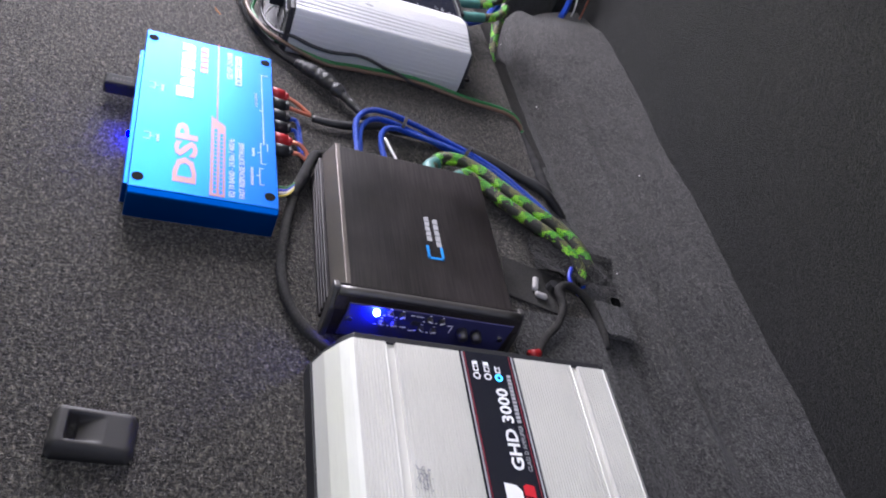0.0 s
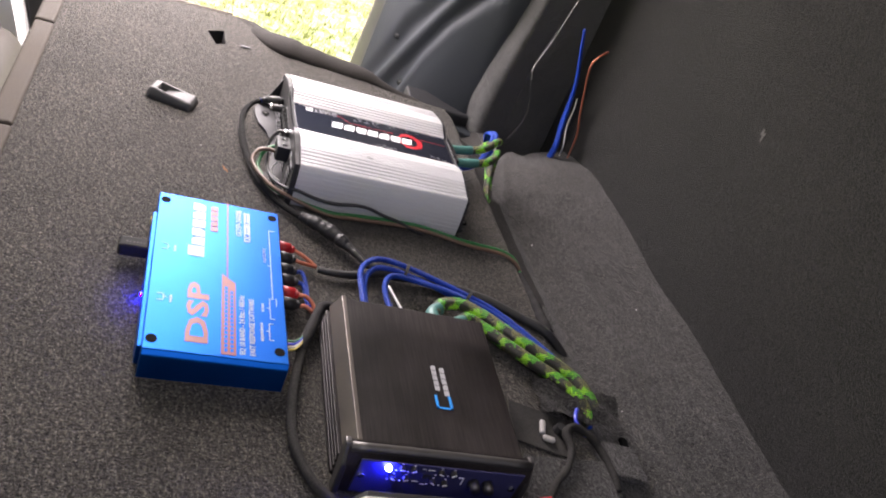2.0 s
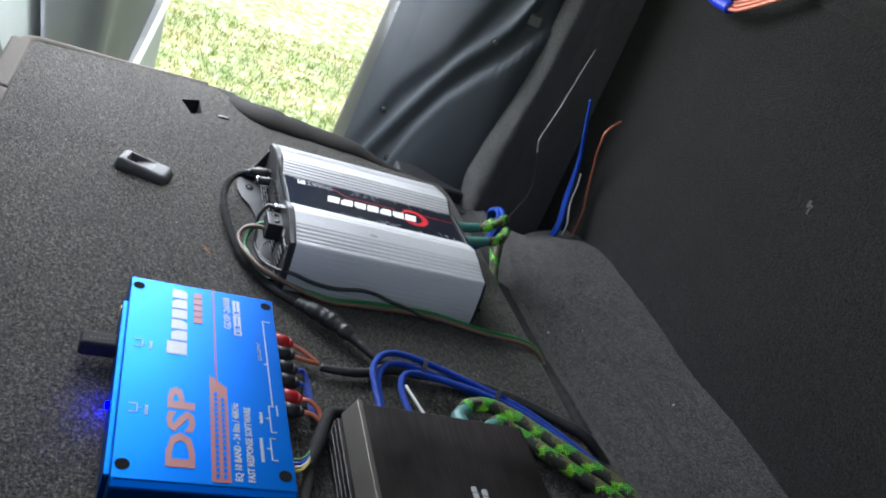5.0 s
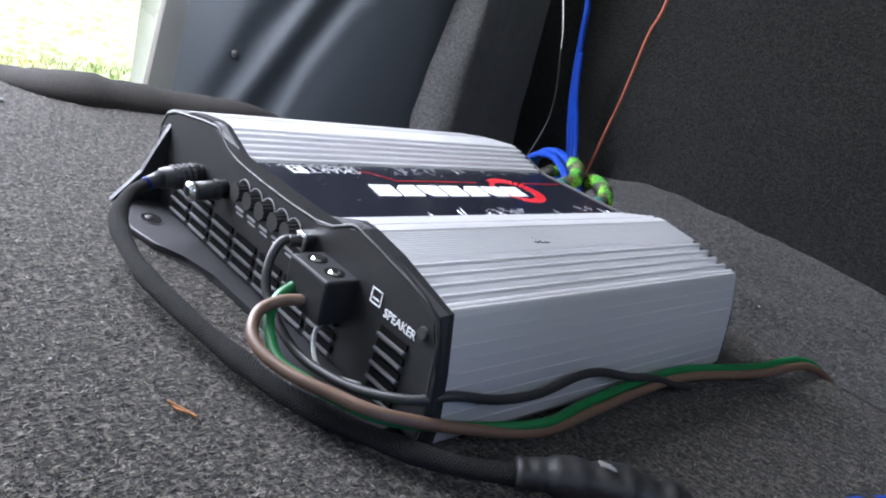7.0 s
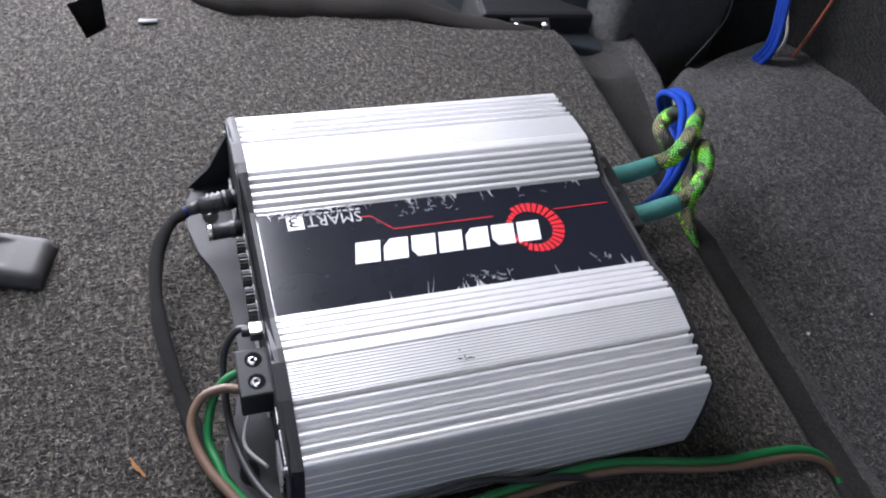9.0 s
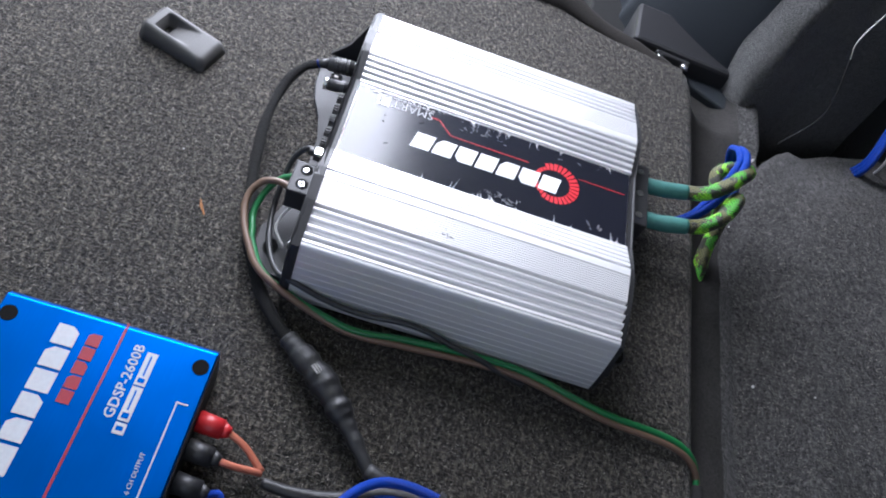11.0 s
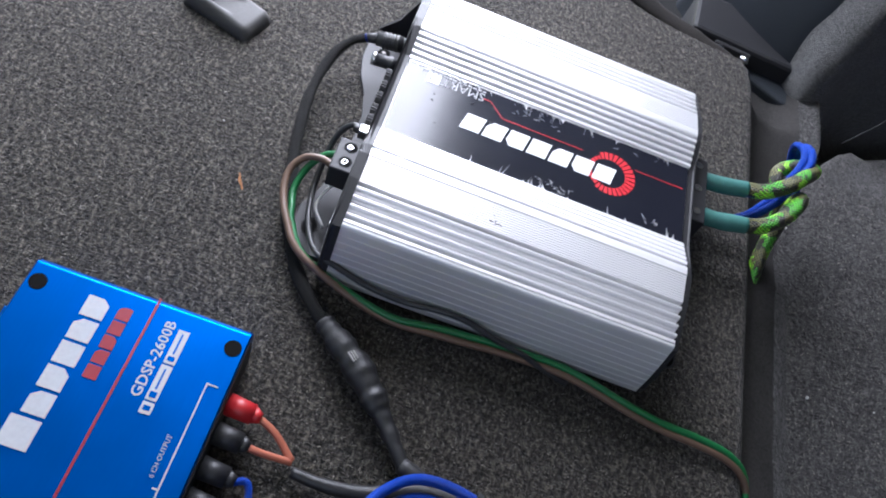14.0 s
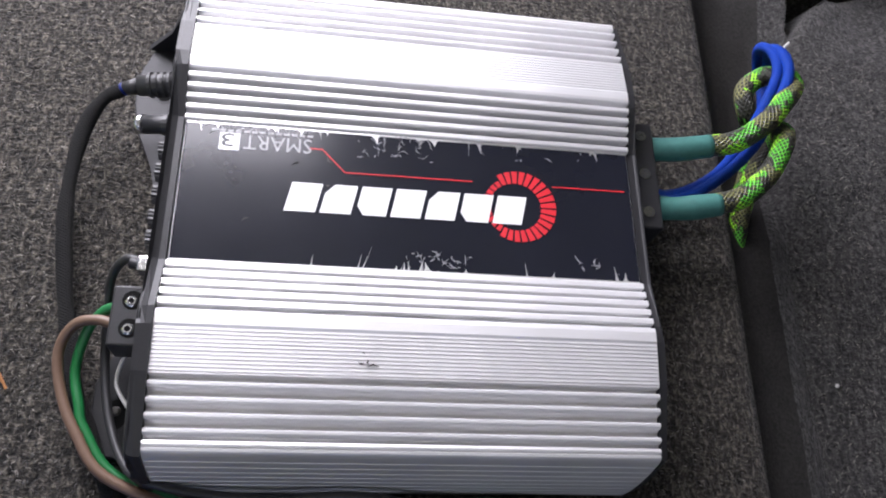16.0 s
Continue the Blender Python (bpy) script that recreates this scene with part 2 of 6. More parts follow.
PRINT_BLUE = surface("blue_print", (0.02, 0.28, 0.75), 0.4, 0.0, 0.1, 400.0, 0.0)
PRINT_GREY = surface("grey_print", (0.35, 0.35, 0.36), 0.5, 0.0, 0.1, 400.0, 0.0)
BODY_WHITE = surface("white_car_paint", (0.80, 0.80, 0.79), 0.3, 0.0, 0.04, 50.0, 0.0)
DOOR_GREY = surface("grey_green_door_panel", (0.24, 0.26, 0.25), 0.4, 0.0, 0.1, 300.0, 0.0002)
DOOR_SILVER = surface("silver_door_insert", (0.26, 0.27, 0.29), 0.42, 0.6, 0.05, 30.0, 0.0)
HEADLINER = surface("pale_headliner", (0.27, 0.265, 0.255), 0.9, 0.0, 0.1, 500.0, 0.0004)
SEAT_LEATHER = surface("taupe_seat_vinyl", (0.060, 0.054, 0.046), 0.5, 0.0, 0.15, 500.0, 0.0004)
# near-black colour stands in for the shade inside holes, slots and sockets
HOLE = surface("deep_black_hole", (0.007, 0.007, 0.007), 0.95, 0.0, 0.1, 400.0, 0.0, (1, 1, 1), 0.05)
CLIP_GREY = surface("pale_grey_clip", (0.30, 0.29, 0.28), 0.6, 0.0, 0.15)
LINING = surface("taupe_pillar_lining", (0.16, 0.145, 0.13), 0.5, 0.0, 0.1, 500.0, 0.0003)
NICK = surface("frayed_grey_nick", (0.075, 0.072, 0.068), 0.9, 0.0, 0.4)
SHRED = surface("peeling_film_shreds", (0.36, 0.36, 0.38), 0.35, 0.0, 0.4, 600.0, 0.0)
BEZEL_GREY = surface("bezel_plastic", (0.070, 0.068, 0.066), 0.62, 0.0, 0.15, 1200.0, 0.0002, (1, 1, 1), 0.32)
BEZEL_DARK = surface("dark_bezel_plastic", (0.024, 0.022, 0.020), 0.60, 0.0, 0.15, 1200.0, 0.0002, (1, 1, 1), 0.3)
PANEL = surface("blue_glow_panel", (0.022, 0.022, 0.080), 0.55, 0.0, 0.1, 900.0, 0.00005)
CHAMFER = surface("dull_grey_chamfer", (0.16, 0.14, 0.125), 0.42, 0.75, 0.15, 900.0, 0.00005)
DULL_BLACK = surface("dull_black_plastic", (0.018, 0.018, 0.018), 0.8, 0.0, 0.15, 900.0, 0.0001, (1, 1, 1), 0.15)
GAP_BLACK = surface("dark_felt_and_gap_shade", (0.042, 0.040, 0.038), 0.9, 0.0, 0.5, 600.0, 0.0016, (1, 1, 1), 0.12)
SLAT = surface("slat_highlight_and_fluff", (0.14, 0.14, 0.145), 0.4, 0.0, 0.2, 900.0, 0.0001)
STRAW = surface("dry_straw", (0.30, 0.13, 0.04), 0.8, 0.0, 0.2)
GRASS = grass_mat()
SNAKE = snake_mat("black_green_sleeve")
BLUE_BRAID = braid_mat("blue_sleeve", (0.002, 0.012, 0.12), (0.009, 0.062, 0.46), None, 5.0, 300.0)
BLACK_BRAID = braid_mat("black_sleeve", (0.003, 0.003, 0.003), (0.012, 0.0115, 0.011), None, 5.0, 300.0, 0.9)
LED_BLUE = glow_mat("blue_led", (0.03, 0.04, 1.0), 700.0)
LED_DEEP = glow_mat("deep_blue_led", (0.001, 0.002, 1.0), 1100.0)
LED_CYAN = glow_mat("cyan_led", (0.05, 0.45, 1.0), 3.0)

# ---------------------------------------------------------------- mesh helpers


def part(name, bm, material, parent=None, label="", smooth=False, at=None):
    me = bpy.data.meshes.new(name)
    bmesh.ops.recalc_face_normals(bm, faces=bm.faces)
    bm.to_mesh(me)
    bm.free()
    me.materials.append(material)
    if smooth:
        for p in me.polygons:
            p.use_smooth = True
    ob = new(name, me)
    if parent is not None:
        ob.parent = parent
    if at is not None:
        ob.matrix_basis = at
    if label:
        ob["label"] = label
    return ob


def thing(name, at, label, category, group="", kind=""):
    e = new(name)
    e.empty_display_size = 0.02
    e.matrix_basis = at
    return tagged(e, label, category, group, kind)


def add_box(bm, x0, x1, y0, y1, z0, z1, bevel=0.0, seg=2):
    m = Matrix.Translation(((x0 + x1) / 2, (y0 + y1) / 2, (z0 + z1) / 2)) @ Matrix.Diagonal((x1 - x0, y1 - y0, z1 - z0, 1))
    r = bmesh.ops.create_cube(bm, size=1.0, matrix=m)
    if bevel:
        edges = list({e for v in r["verts"] for e in v.link_edges})
        bmesh.ops.bevel(bm, geom=edges, offset=bevel, segments=seg, affect='EDGES', profile=0.5)
    return bm


def box(x0, x1, y0, y1, z0, z1, bevel=0.0, seg=2):
    return add_box(bmesh.new(), x0, x1, y0, y1, z0, z1, bevel, seg)


def add_prism(bm, outline, a0, a1, axis='x'):
    """Closed outline extruded along an axis. For 'x' the outline is (y, z), for 'y' (x, z), for 'z' (x, y)."""
    put = {'x': lambda p, a: (a, p[0], p[1]), 'y': lambda p, a: (p[0], a, p[1]), 'z': lambda p, a: (p[0], p[1], a)}[axis]
    va = [bm.verts.new(put(p, a0)) for p in outline]
    vb = [bm.verts.new(put(p, a1)) for p in outline]
    n = len(outline)
    for i in range(n):
        bm.faces.new((va[i], va[(i + 1) % n], vb[(i + 1) % n], vb[i]))
    bm.faces.new(va)
    bm.faces.new(vb)
    return bm


def prism(outline, a0, a1, axis='x', bevel=0.0):
    bm = add_prism(bmesh.new(), outline, a0, a1, axis)
    if bevel:
        bmesh.ops.bevel(bm, geom=list(bm.edges), offset=bevel, segments=2, affect='EDGES', profile=0.5)
    return bm


def add_cyl(bm, p0, p1, r0, r1=None, sides=16):
    p0, p1 = Vector(p0), Vector(p1)
    r1 = r0 if r1 is None else r1
    rot = (p1 - p0).to_track_quat('Z', 'Y').to_matrix().to_4x4()
    m = Matrix.Translation((p0 + p1) / 2) @ rot
    bmesh.ops.create_cone(bm, cap_ends=True, segments=sides, radius1=r0, radius2=r1, depth=(p1 - p0).length, matrix=m)
    return bm


def cyl(p0, p1, r0, r1=None, sides=16):
    return add_cyl(bmesh.new(), p0, p1, r0, r1, sides)


def glide(points, per=8):
    """Catmull-Rom curve through the points."""
    p = [Vector(q) for q in points]
    p = [2 * p[0] - p[1], *p, 2 * p[-1] - p[-2]]
    out = []
    for i in range(1, len(p) - 2):
        for k in range(per):
            t = k / per
            a, b, c, d = p[i - 1], p[i], p[i + 1], p[i + 2]
            out.append(0.5 * (2 * b + (c - a) * t + (2 * a - 5 * b + 4 * c - d) * t * t + (3 * b - a - 3 * c + d) * t ** 3))
    out.append(p[-2])
    return out


def tube(points, radius, sides=12, per=8, flat=1.0, lumps=0.0):
    """A round cable through the points, capped, with a map of metres along and turns round."""
    path = glide(points, per)
    bm = bmesh.new()
    uv = bm.loops.layers.uv.new("UVMap")
    rad = radius if callable(radius) else (lambda s: radius)
    rings, length, up = [], 0.0, Vector((0, 0, 1))
    lens = []
    for i, p in enumerate(path):
        d = (path[min(i + 1, len(path) - 1)] - path[max(i - 1, 0)]).normalized()
        side = d.cross(up)
        if side.length < 0.05:
            side = d.cross(Vector((1, 0, 0)))
        side.normalize()
        top = side.cross(d).normalized()
        up = top
        if i:
            length += (p - path[i - 1]).length
        lens.append(length)
        s = i / (len(path) - 1)
        r = rad(s) * (1 + lumps * noise.noise(p * 90))
        rings.append([bm.verts.new(p + r * (math.cos(2 * math.pi * k / sides) * side + flat * math.sin(2 * math.pi * k / sides) * top)) for k in range(sides)])
    for i in range(len(rings) - 1):
        for k in range(sides):
            f = bm.faces.new((rings[i][k], rings[i][(k + 1) % sides], rings[i + 1][(k + 1) % sides], rings[i + 1][k]))
            vals = ((lens[i], k / sides), (lens[i], (k + 1) / sides), (lens[i + 1], (k + 1) / sides), (lens[i + 1], k / sides))
            for lp, val in zip(f.loops, vals):
                lp[uv].uv = val
    bm.faces.new(rings[0])
    bm.faces.new(list(reversed(rings[-1])))
    return bm


def lay(x, y, z, along='y'):
    """The pose of flat print at a place: its words run along +y (their tops to -x), or along -x (their tops to -y)."""
    return pose(x, y, z, 0, 0, 90 if along == 'y' else 180)


def words(text, size, width=None, thick=0.0002, bold=0.0):
    """Flat lettering in the built-in font, starting at the origin, as a bmesh."""
    cu = bpy.data.curves.new("lettering", 'FONT')
    cu.body, cu.size, cu.extrude, cu.resolution_u, cu.offset = text, size, thick, 2, bold
    ob = bpy.data.objects.new("lettering", cu)
    scene.collection.objects.link(ob)
    me = bpy.data.meshes.new_from_object(ob.evaluated_get(bpy.context.evaluated_depsgraph_get()))
    bpy.data.objects.remove(ob)
    bm = bmesh.new()
    bm.from_mesh(me)
    bpy.data.meshes.remove(me)
    if width:
        w = max(v.co.x for v in bm.verts) - min(v.co.x for v in bm.verts)
        for v in bm.verts:
            v.co.x *= width / w
    return bm


def bars(rects, thick=0.0003):
    bm = bmesh.new()
    for x0, x1, y0, y1 in rects:
        add_box(bm, x0, x1, y0, y1, 0, thick)
    return bm


MARKS = [
    [(0.05, 0.0), (0.92, 0.0), (0.92, 1.0), (0.05, 1.0)],
    [(0.05, 0.0), (0.92, 0.0), (0.92, 0.68), (0.70, 1.0), (0.05, 1.0)],
    [(0.05, 0.0), (0.70, 0.0), (0.92, 0.32), (0.92, 1.0), (0.05, 1.0)],
]


def wordmark(parent, n, width, height, at, material, lean=0.0, first=1.0):
    """A wordmark as plain solid shapes, one for each of its places."""
    w = width / (n - 1 + first)
    x = 0.0
    for i in range(n):
        wi = w * (first if i == 0 else 1.0)
        h = height * (1.25 if i == 0 and first > 1 else 1.0)
        shape = MARKS[i % 3]
        outline = [(x + u * wi + lean * v * h / height, v * h) for u, v in shape]
        part("wordmark_block", add_prism(bmesh.new(), outline, 0, 0.0003, 'z'), material, parent, at=at)
        x += wi


# ---------------------------------------------------------------- the car: structure


def fill_sheet(outer, holes, z):
    bm = bmesh.new()
    edges = []
    for loop in (outer, *holes):
        vs = [bm.verts.new((x, y, z)) for x, y in loop]
        edges += [bm.edges.new((vs[i], vs[(i + 1) % len(vs)])) for i in range(len(vs))]
    bmesh.ops.triangle_fill(bm, edges=edges, use_beauty=True)
    for f in bm.faces:
        if f.normal.z < 0:
            f.normal_flip()
    return bm


# folded seat back: carpeted board with a latch slot, edged with vinyl
SLOT = [(-0.199, 0.305), (-0.175, 0.319), (-0.172, 0.274), (-0.186, 0.263)]
REAR = [(v.x, v.y) for v in glide([(-0.164, 0.390, 0), (-0.131, 0.363, 0), (-0.096, 0.302, 0), (-0.049, 0.287, 0), (0.015, 0.281, 0), (0.088, 0.255, 0), (0.14, 0.247, 0), (0.176, 0.245, 0)], 4)]
OUTER = [(-0.400, -1.25), (-0.405, 0.360), (-0.392, 0.377), *REAR, (0.179, 0.20), (0.179, 0.02), (0.178, -0.07), (0.177, -0.30), (0.177, -0.60), (0.177, -1.25)]
seat = thing("folded_seat_back", pose(0, 0, 0), "grey needle-felt carpeted back of a folded rear seat", "seat back", kind="structure")
bm = fill_sheet(OUTER, [SLOT], 0.0)
part("carpet_face", bm, CARPET, seat)
bm = bmesh.new()
for loop, depth in ((OUTER, -0.06), (SLOT, -0.03)):
    n = len(loop)
    va = [bm.verts.new((x, y, 0.0)) for x, y in loop]
    vb = [bm.verts.new((x, y, depth)) for x, y in loop]
    for i in range(n):
        bm.faces.new((va[i], va[(i + 1) % n], vb[(i + 1) % n], vb[i]))
    bm.faces.new(vb)
part("board_edge", bm, FABRIC_BLACK, seat)

part("rolled_edge", tube([(0.1750, -1.2, -0.0140), (0.1750, -0.60, -0.0140), (0.1755, -0.30, -0.0140), (0.1765, -0.07, -0.0140), (0.1775, 0.02, -0.0140), (0.1775, 0.20, -0.0140), (0.1740, 0.240, -0.0150)], 0.0141, 20, 10), CARPET, seat, smooth=True)

# vinyl edging: separate lengths along the front edge and the far end, with gaps at the seams
bm = box(-0.415, -0.391, 0.193, 0.360, -0.05, 0.004, 0.004, 3)
part("edging_strip", bm, VINYL, seat)
bm = box(-0.414, -0.390, -0.073, 0.190, -0.05, 0.004, 0.004, 3)
part("edging_strip", bm, VINYL, seat)
bm = box(-0.413, -0.389, -1.25, -0.076, -0.05, 0.004, 0.004, 3)
part("edging_strip", bm, VINYL, seat)
bm = tube([(-0.404, 0.335, -0.008), (-0.402, 0.357, -0.008), (-0.391, 0.375, -0.008), (-0.364, 0.380, -0.008), (-0.265, 0.386, -0.010), (-0.162, 0.392, -0.010)], 0.0115, 10)
part("edging_corner", bm, VINYL, seat, smooth=True)

# padded black fabric flap along the cut-out for the wheel arch
flap = [(-0.178, 0.402, -0.012), (-0.138, 0.387, -0.008), (-0.109, 0.341, -0.002), (-0.070, 0.311, 0.002), (-0.006, 0.300, 0.000), (0.047, 0.287, 0.002), (0.088, 0.272, -0.004), (0.14, 0.262, -0.012), (0.186, 0.258, -0.02)]
part("padded_flap", tube(flap, lambda s: 0.011 + 0.017 * math.sin(min(1, s * 1.25) * math.pi) ** 2 + 0.0015 * math.sin(s * 23), 14, 8, 0.45, 0.18), FLAP_FELT, seat, "black fabric flap, creased and padded", smooth=True)


def along(v, keys):
    """Straight interpolation through (value, result) keys."""
    for (a, ra), (b, rb) in zip(keys, keys[1:]):
        if v <= b:
            return ra + (rb - ra) * (v - a) / (b - a)
    return keys[-1][1]


# boot floor: draped carpet in a valley between the seat back and the subwoofer box
def board_edge_x(y):
    return 0.188 + 0.003 * min(1.0, max(0.0, (y + 0.30) / 0.30))


def gap_width(y):
    near = min(1.0, max(0.0, (-y - 0.14) / 0.20))
    return (0.047 + 0.24 * min(0.2, max(0.0, y - 0.02))) * (1 - near) + 0.034 * near


GAP = [(0.0, -0.0145), (0.05, -0.0160), (0.12, -0.0180), (0.30, -0.022), (0.55, -0.025), (0.80, -0.028), (0.92, -0.031), (1.0, -0.033)]
GAP_FAR = [(0.0, -0.0145), (0.05, -0.018), (0.12, -0.024), (0.25, -0.034), (0.45, -0.040), (0.68, -0.042), (0.85, -0.039), (1.0, -0.030)]


def valley(x, y):
    near = min(1.0, max(0.0, (-y - 0.14) / 0.20))
    u = (x - board_edge_x(y)) / gap_width(y)
    if u <= 1:
        far = min(1.0, max(0.0, (y - 0.03) / 0.04))
        z = (along(max(0, u), GAP) * (1 - far) + along(max(0, u), GAP_FAR) * far) * (1 - 0.60 * near)
    else:
        t = (x - board_edge_x(y) - gap_width(y)) / (0.42 - board_edge_x(y) - gap_width(y))
        z = ((-0.035 + 0.006 * min(1.0, max(0.0, (y - 0.03) / 0.04))) * (1 - 0.60 * near)) * max(0, 1 - t) ** 1.15 + 0.014 * min(1.2, max(0, t))
        # long soft folds
        z += 0.005 * math.exp(-((x - 0.300 - 0.06 * (y + 0.1)) / 0.012) ** 2) * min(1, max(0, (0.05 - y) / 0.1))
        z -= 0.005 * math.exp(-((x - 0.276 + 0.05 * (y + 0.3)) / 0.010) ** 2) * near
    if u > 0.1:
        z += 0.005 * noise.noise(Vector((x * 14, y * 9, 3))) + 0.0015 * noise.noise(Vector((x * 50, y * 40, 7)))
    # the hump falls away and ends short of the side trim, with a round corner
    if u > 0.94:
        fall = min(1.0, max(0.0, (y - 0.07) / 0.16))
        z -= 0.028 * fall * fall * min(1.0, max(0.0, u - 0.94) / 0.6)
        end = 0.238 - 0.045 * math.exp(-max(0.0, x - board_edge_x(y) - gap_width(y)) / 0.018)
        z -= min(0.085, max(0, y - end) * 3.0)
    # behind the board it lies low
    low = min(1, max(0, (y - 0.225) / 0.02)) * min(1, max(0, (0.26 - x) / 0.02))
    return z * (1 - low) + low * min(z, -0.058)


bm = bmesh.new()
NX, NY, NG = 84, 150, 16


def boot_x(i, y):
    """Grid lines of the boot carpet: the first ones lie in the gap beside the board."""
    e, w = board_edge_x(y) - 0.001, gap_width(y)
    return e + w * i / NG if i <= NG else e + w + (0.47 - e - w) * (i - NG) / (NX - NG)


grid = [[bm.verts.new((boot_x(i, y), y, valley(boot_x(i, y), y))) for i in range(NX + 1)] for y in (-1.25 + 1.56 * j / NY for j in range(NY + 1))]
# gap strip: plain dark colour that paints in the shadow beside the board
gap = bmesh.new()
for j in range(NY):
    for i in range(NX):
        quad = (grid[j][i], grid[j][i + 1], grid[j + 1][i + 1], grid[j + 1][i])
        if quad[0].co.y > -0.20 and 1 <= i < 12:
            gap.faces.new([gap.verts.new(v.co) for v in quad])
        else:
            bm.faces.new(quad)
bmesh.ops.remove_doubles(gap, verts=gap.verts, dist=0.00005)
boot = part("boot_floor", bm, CARPET_DARK, smooth=True)
lining = part("gap_shade_strip", gap, GAP_BLACK, smooth=True)
tagged(lining, "dark strip coloured as the shadow in the gap beside the folded seat", "felt", kind="structure")
tagged(boot, "dark grey carpet draped over the boot floor", "carpet", kind="structure")
pit = part("boot_well", box(0.10, 0.75, -1.3, 0.95, -0.30, -0.27), FABRIC_BLACK)
tagged(pit, "dark bottom of the boot well", "floor", kind="structure")

# subwoofer box wall, leaning along the car's width
sub = thing("subwoofer_box", pose(0.4045, 0, 0, 0, 0, -1.5), "large black carpet-covered subwoofer enclosure", "subwoofer box")
part("box_body", box(0.0, 0.42, -1.25, 0.47, -0.12, 0.446, 0.012, 3), CARPET_BLACK, sub)
part("top_lip", box(-0.008, 0.020, -1.25, 0.47, 0.428, 0.458, 0.0125, 5), CARPET_BLACK, sub, "raised dark lip along the top edge")
part("carpet_nick", bars([(0.0, 0.004, 0, 0.010), (0.004, 0.010, 0.002, 0.006), (0.006, 0.009, -0.008, 0.001)], 0.0006), NICK, sub, at=pose(-0.0008, -0.150, 0.246, 90, 0, -90) @ Matrix.Scale(0.8, 4))

# moulded side trim round the wheel arch, with pressed ribs
PLAN = [Vector(p) for p in glide([(0.109, 0.668, 0), (0.120, 0.560, 0), (0.139, 0.468, 0), (0.176, 0.390, 0), (0.228, 0.332, 0), (0.262, 0.312, 0), (0.312, 0.322, 0), (0.362, 0.332, 0), (0.465, 0.352, 0)], 10)]


def trim_point(s, z):
    """A place on the trim: s runs 0 to 1 from the door pillar to the box."""
    f = s * (len(PLAN) - 1)
    i = min(int(f), len(PLAN) - 2)
    p = PLAN[i].lerp(PLAN[i + 1], f - i)
    d = (PLAN[i + 1] - PLAN[i]).normalized()
    out = Vector((d.y, -d.x, 0))
    if out.y > 0:
        out = -out
    crease = s - along(z, [(-0.28, 0.03), (-0.087, 0.165), (0.055, 0.262), (0.148, 0.369), (0.237, 0.423), (0.58, 0.60)])
    upper = s - along(z, [(-0.28, 0.06), (-0.087, 0.215), (0.0, 0.285), (0.096, 0.360), (0.160, 0.414), (0.230, 0.493), (0.58, 0.80)])
    lower = s - along(z, [(-0.28, 0.25), (-0.056, 0.323), (0.021, 0.361), (0.093, 0.413), (0.157, 0.481), (0.205, 0.568), (0.58, 1.2)])
    h = 0.012 * (1 - step(crease, 0.006)) + 0.012 * math.exp(-(upper / 0.020) ** 2)
    h += 0.013 * step(lower, 0.010) * max(0.0, 1 - max(0, lower) * 2.5) + 0.005 * math.exp(-(lower / 0.014) ** 2)
    q = p + out * h
    return Vector((q.x + 0.02 * z, q.y + (0.06 - 0.26 * max(0.0, 1 - s / 0.25)) * z, z))


def step(d, soft):
    """0 to 1 across d = 0, over the given softness."""
    return 1 / (1 + math.exp(max(-60, min(60, -d / soft))))


bm = bmesh.new()
NS, NZ = 150, 60
side = bmesh.new()
rows = [[trim_point(0.074 + 0.626 * i / NS, -0.28 + 0.86 * j / NZ) for i in range(NS + 1)] for j in range(NZ + 1)]
for j in range(NZ):
    for i in range(NS):
        mesh = side if i < 13 else bm
        mesh.faces.new([mesh.verts.new(rows[a][b]) for a, b in ((j, i), (j, i + 1), (j + 1, i + 1), (j + 1, i))])
for mesh in (side, bm):
    bmesh.ops.remove_doubles(mesh, verts=mesh.verts, dist=0.00005)
trim = part("wheel_arch_trim", bm, TRIM_PLASTIC, smooth=True)
tagged(trim, "black moulded plastic side trim with pressed curved ribs", "trim panel", kind="structure")
tagged(part("pillar_side", side, PILLAR_GLOSS, smooth=True), "glossy charcoal plastic side of the door pillar", "trim panel", kind="structure")


lining = part("pillar_lining", tube([trim_point(0.072, -0.28 + 0.17 * k) + Vector((0.012, 0.010, 0)) for k in range(6)], 0.011, 10, 4), LINING, smooth=True)
tagged(lining, "taupe plastic lining along the door pillar", "trim panel", kind="structure")


# carpet liner of the boot side, its front edge rolled over the trim
def liner_point(k, z):
    s0 = along(z, [(-0.28, 0.60), (-0.055, 0.572), (0.003, 0.540), (0.050, 0.556), (0.095, 0.584), (0.155, 0.622), (0.248, 0.640), (0.58, 0.68)])
    s1 = along(z, [(-0.28, 0.70), (0.003, 0.640), (0.096, 0.654), (0.199, 0.688), (0.281, 0.702), (0.58, 0.75)])
    if k < 0.4:
        t = k / 0.4
        s, h = s0 + (s1 - s0) * t, -0.004 + 0.026 * math.sin(t * math.pi / 2) ** 1.3
    else:
        t = (k - 0.4) / 0.6
        s, h = s1 + (1 - s1) * t, 0.022 - 0.016 * min(1, t * 3)
    f = s * (len(PLAN) - 1)
    i = min(int(f), len(PLAN) - 2)
    p = PLAN[i].lerp(PLAN[i + 1], f - i)
    return Vector((p.x + 0.02 * z, p.y - h - 0.012 + 0.06 * z, z)) + Vector((0.0, 0.002 * noise.noise(Vector((s * 30, z * 25, 5))), 0))


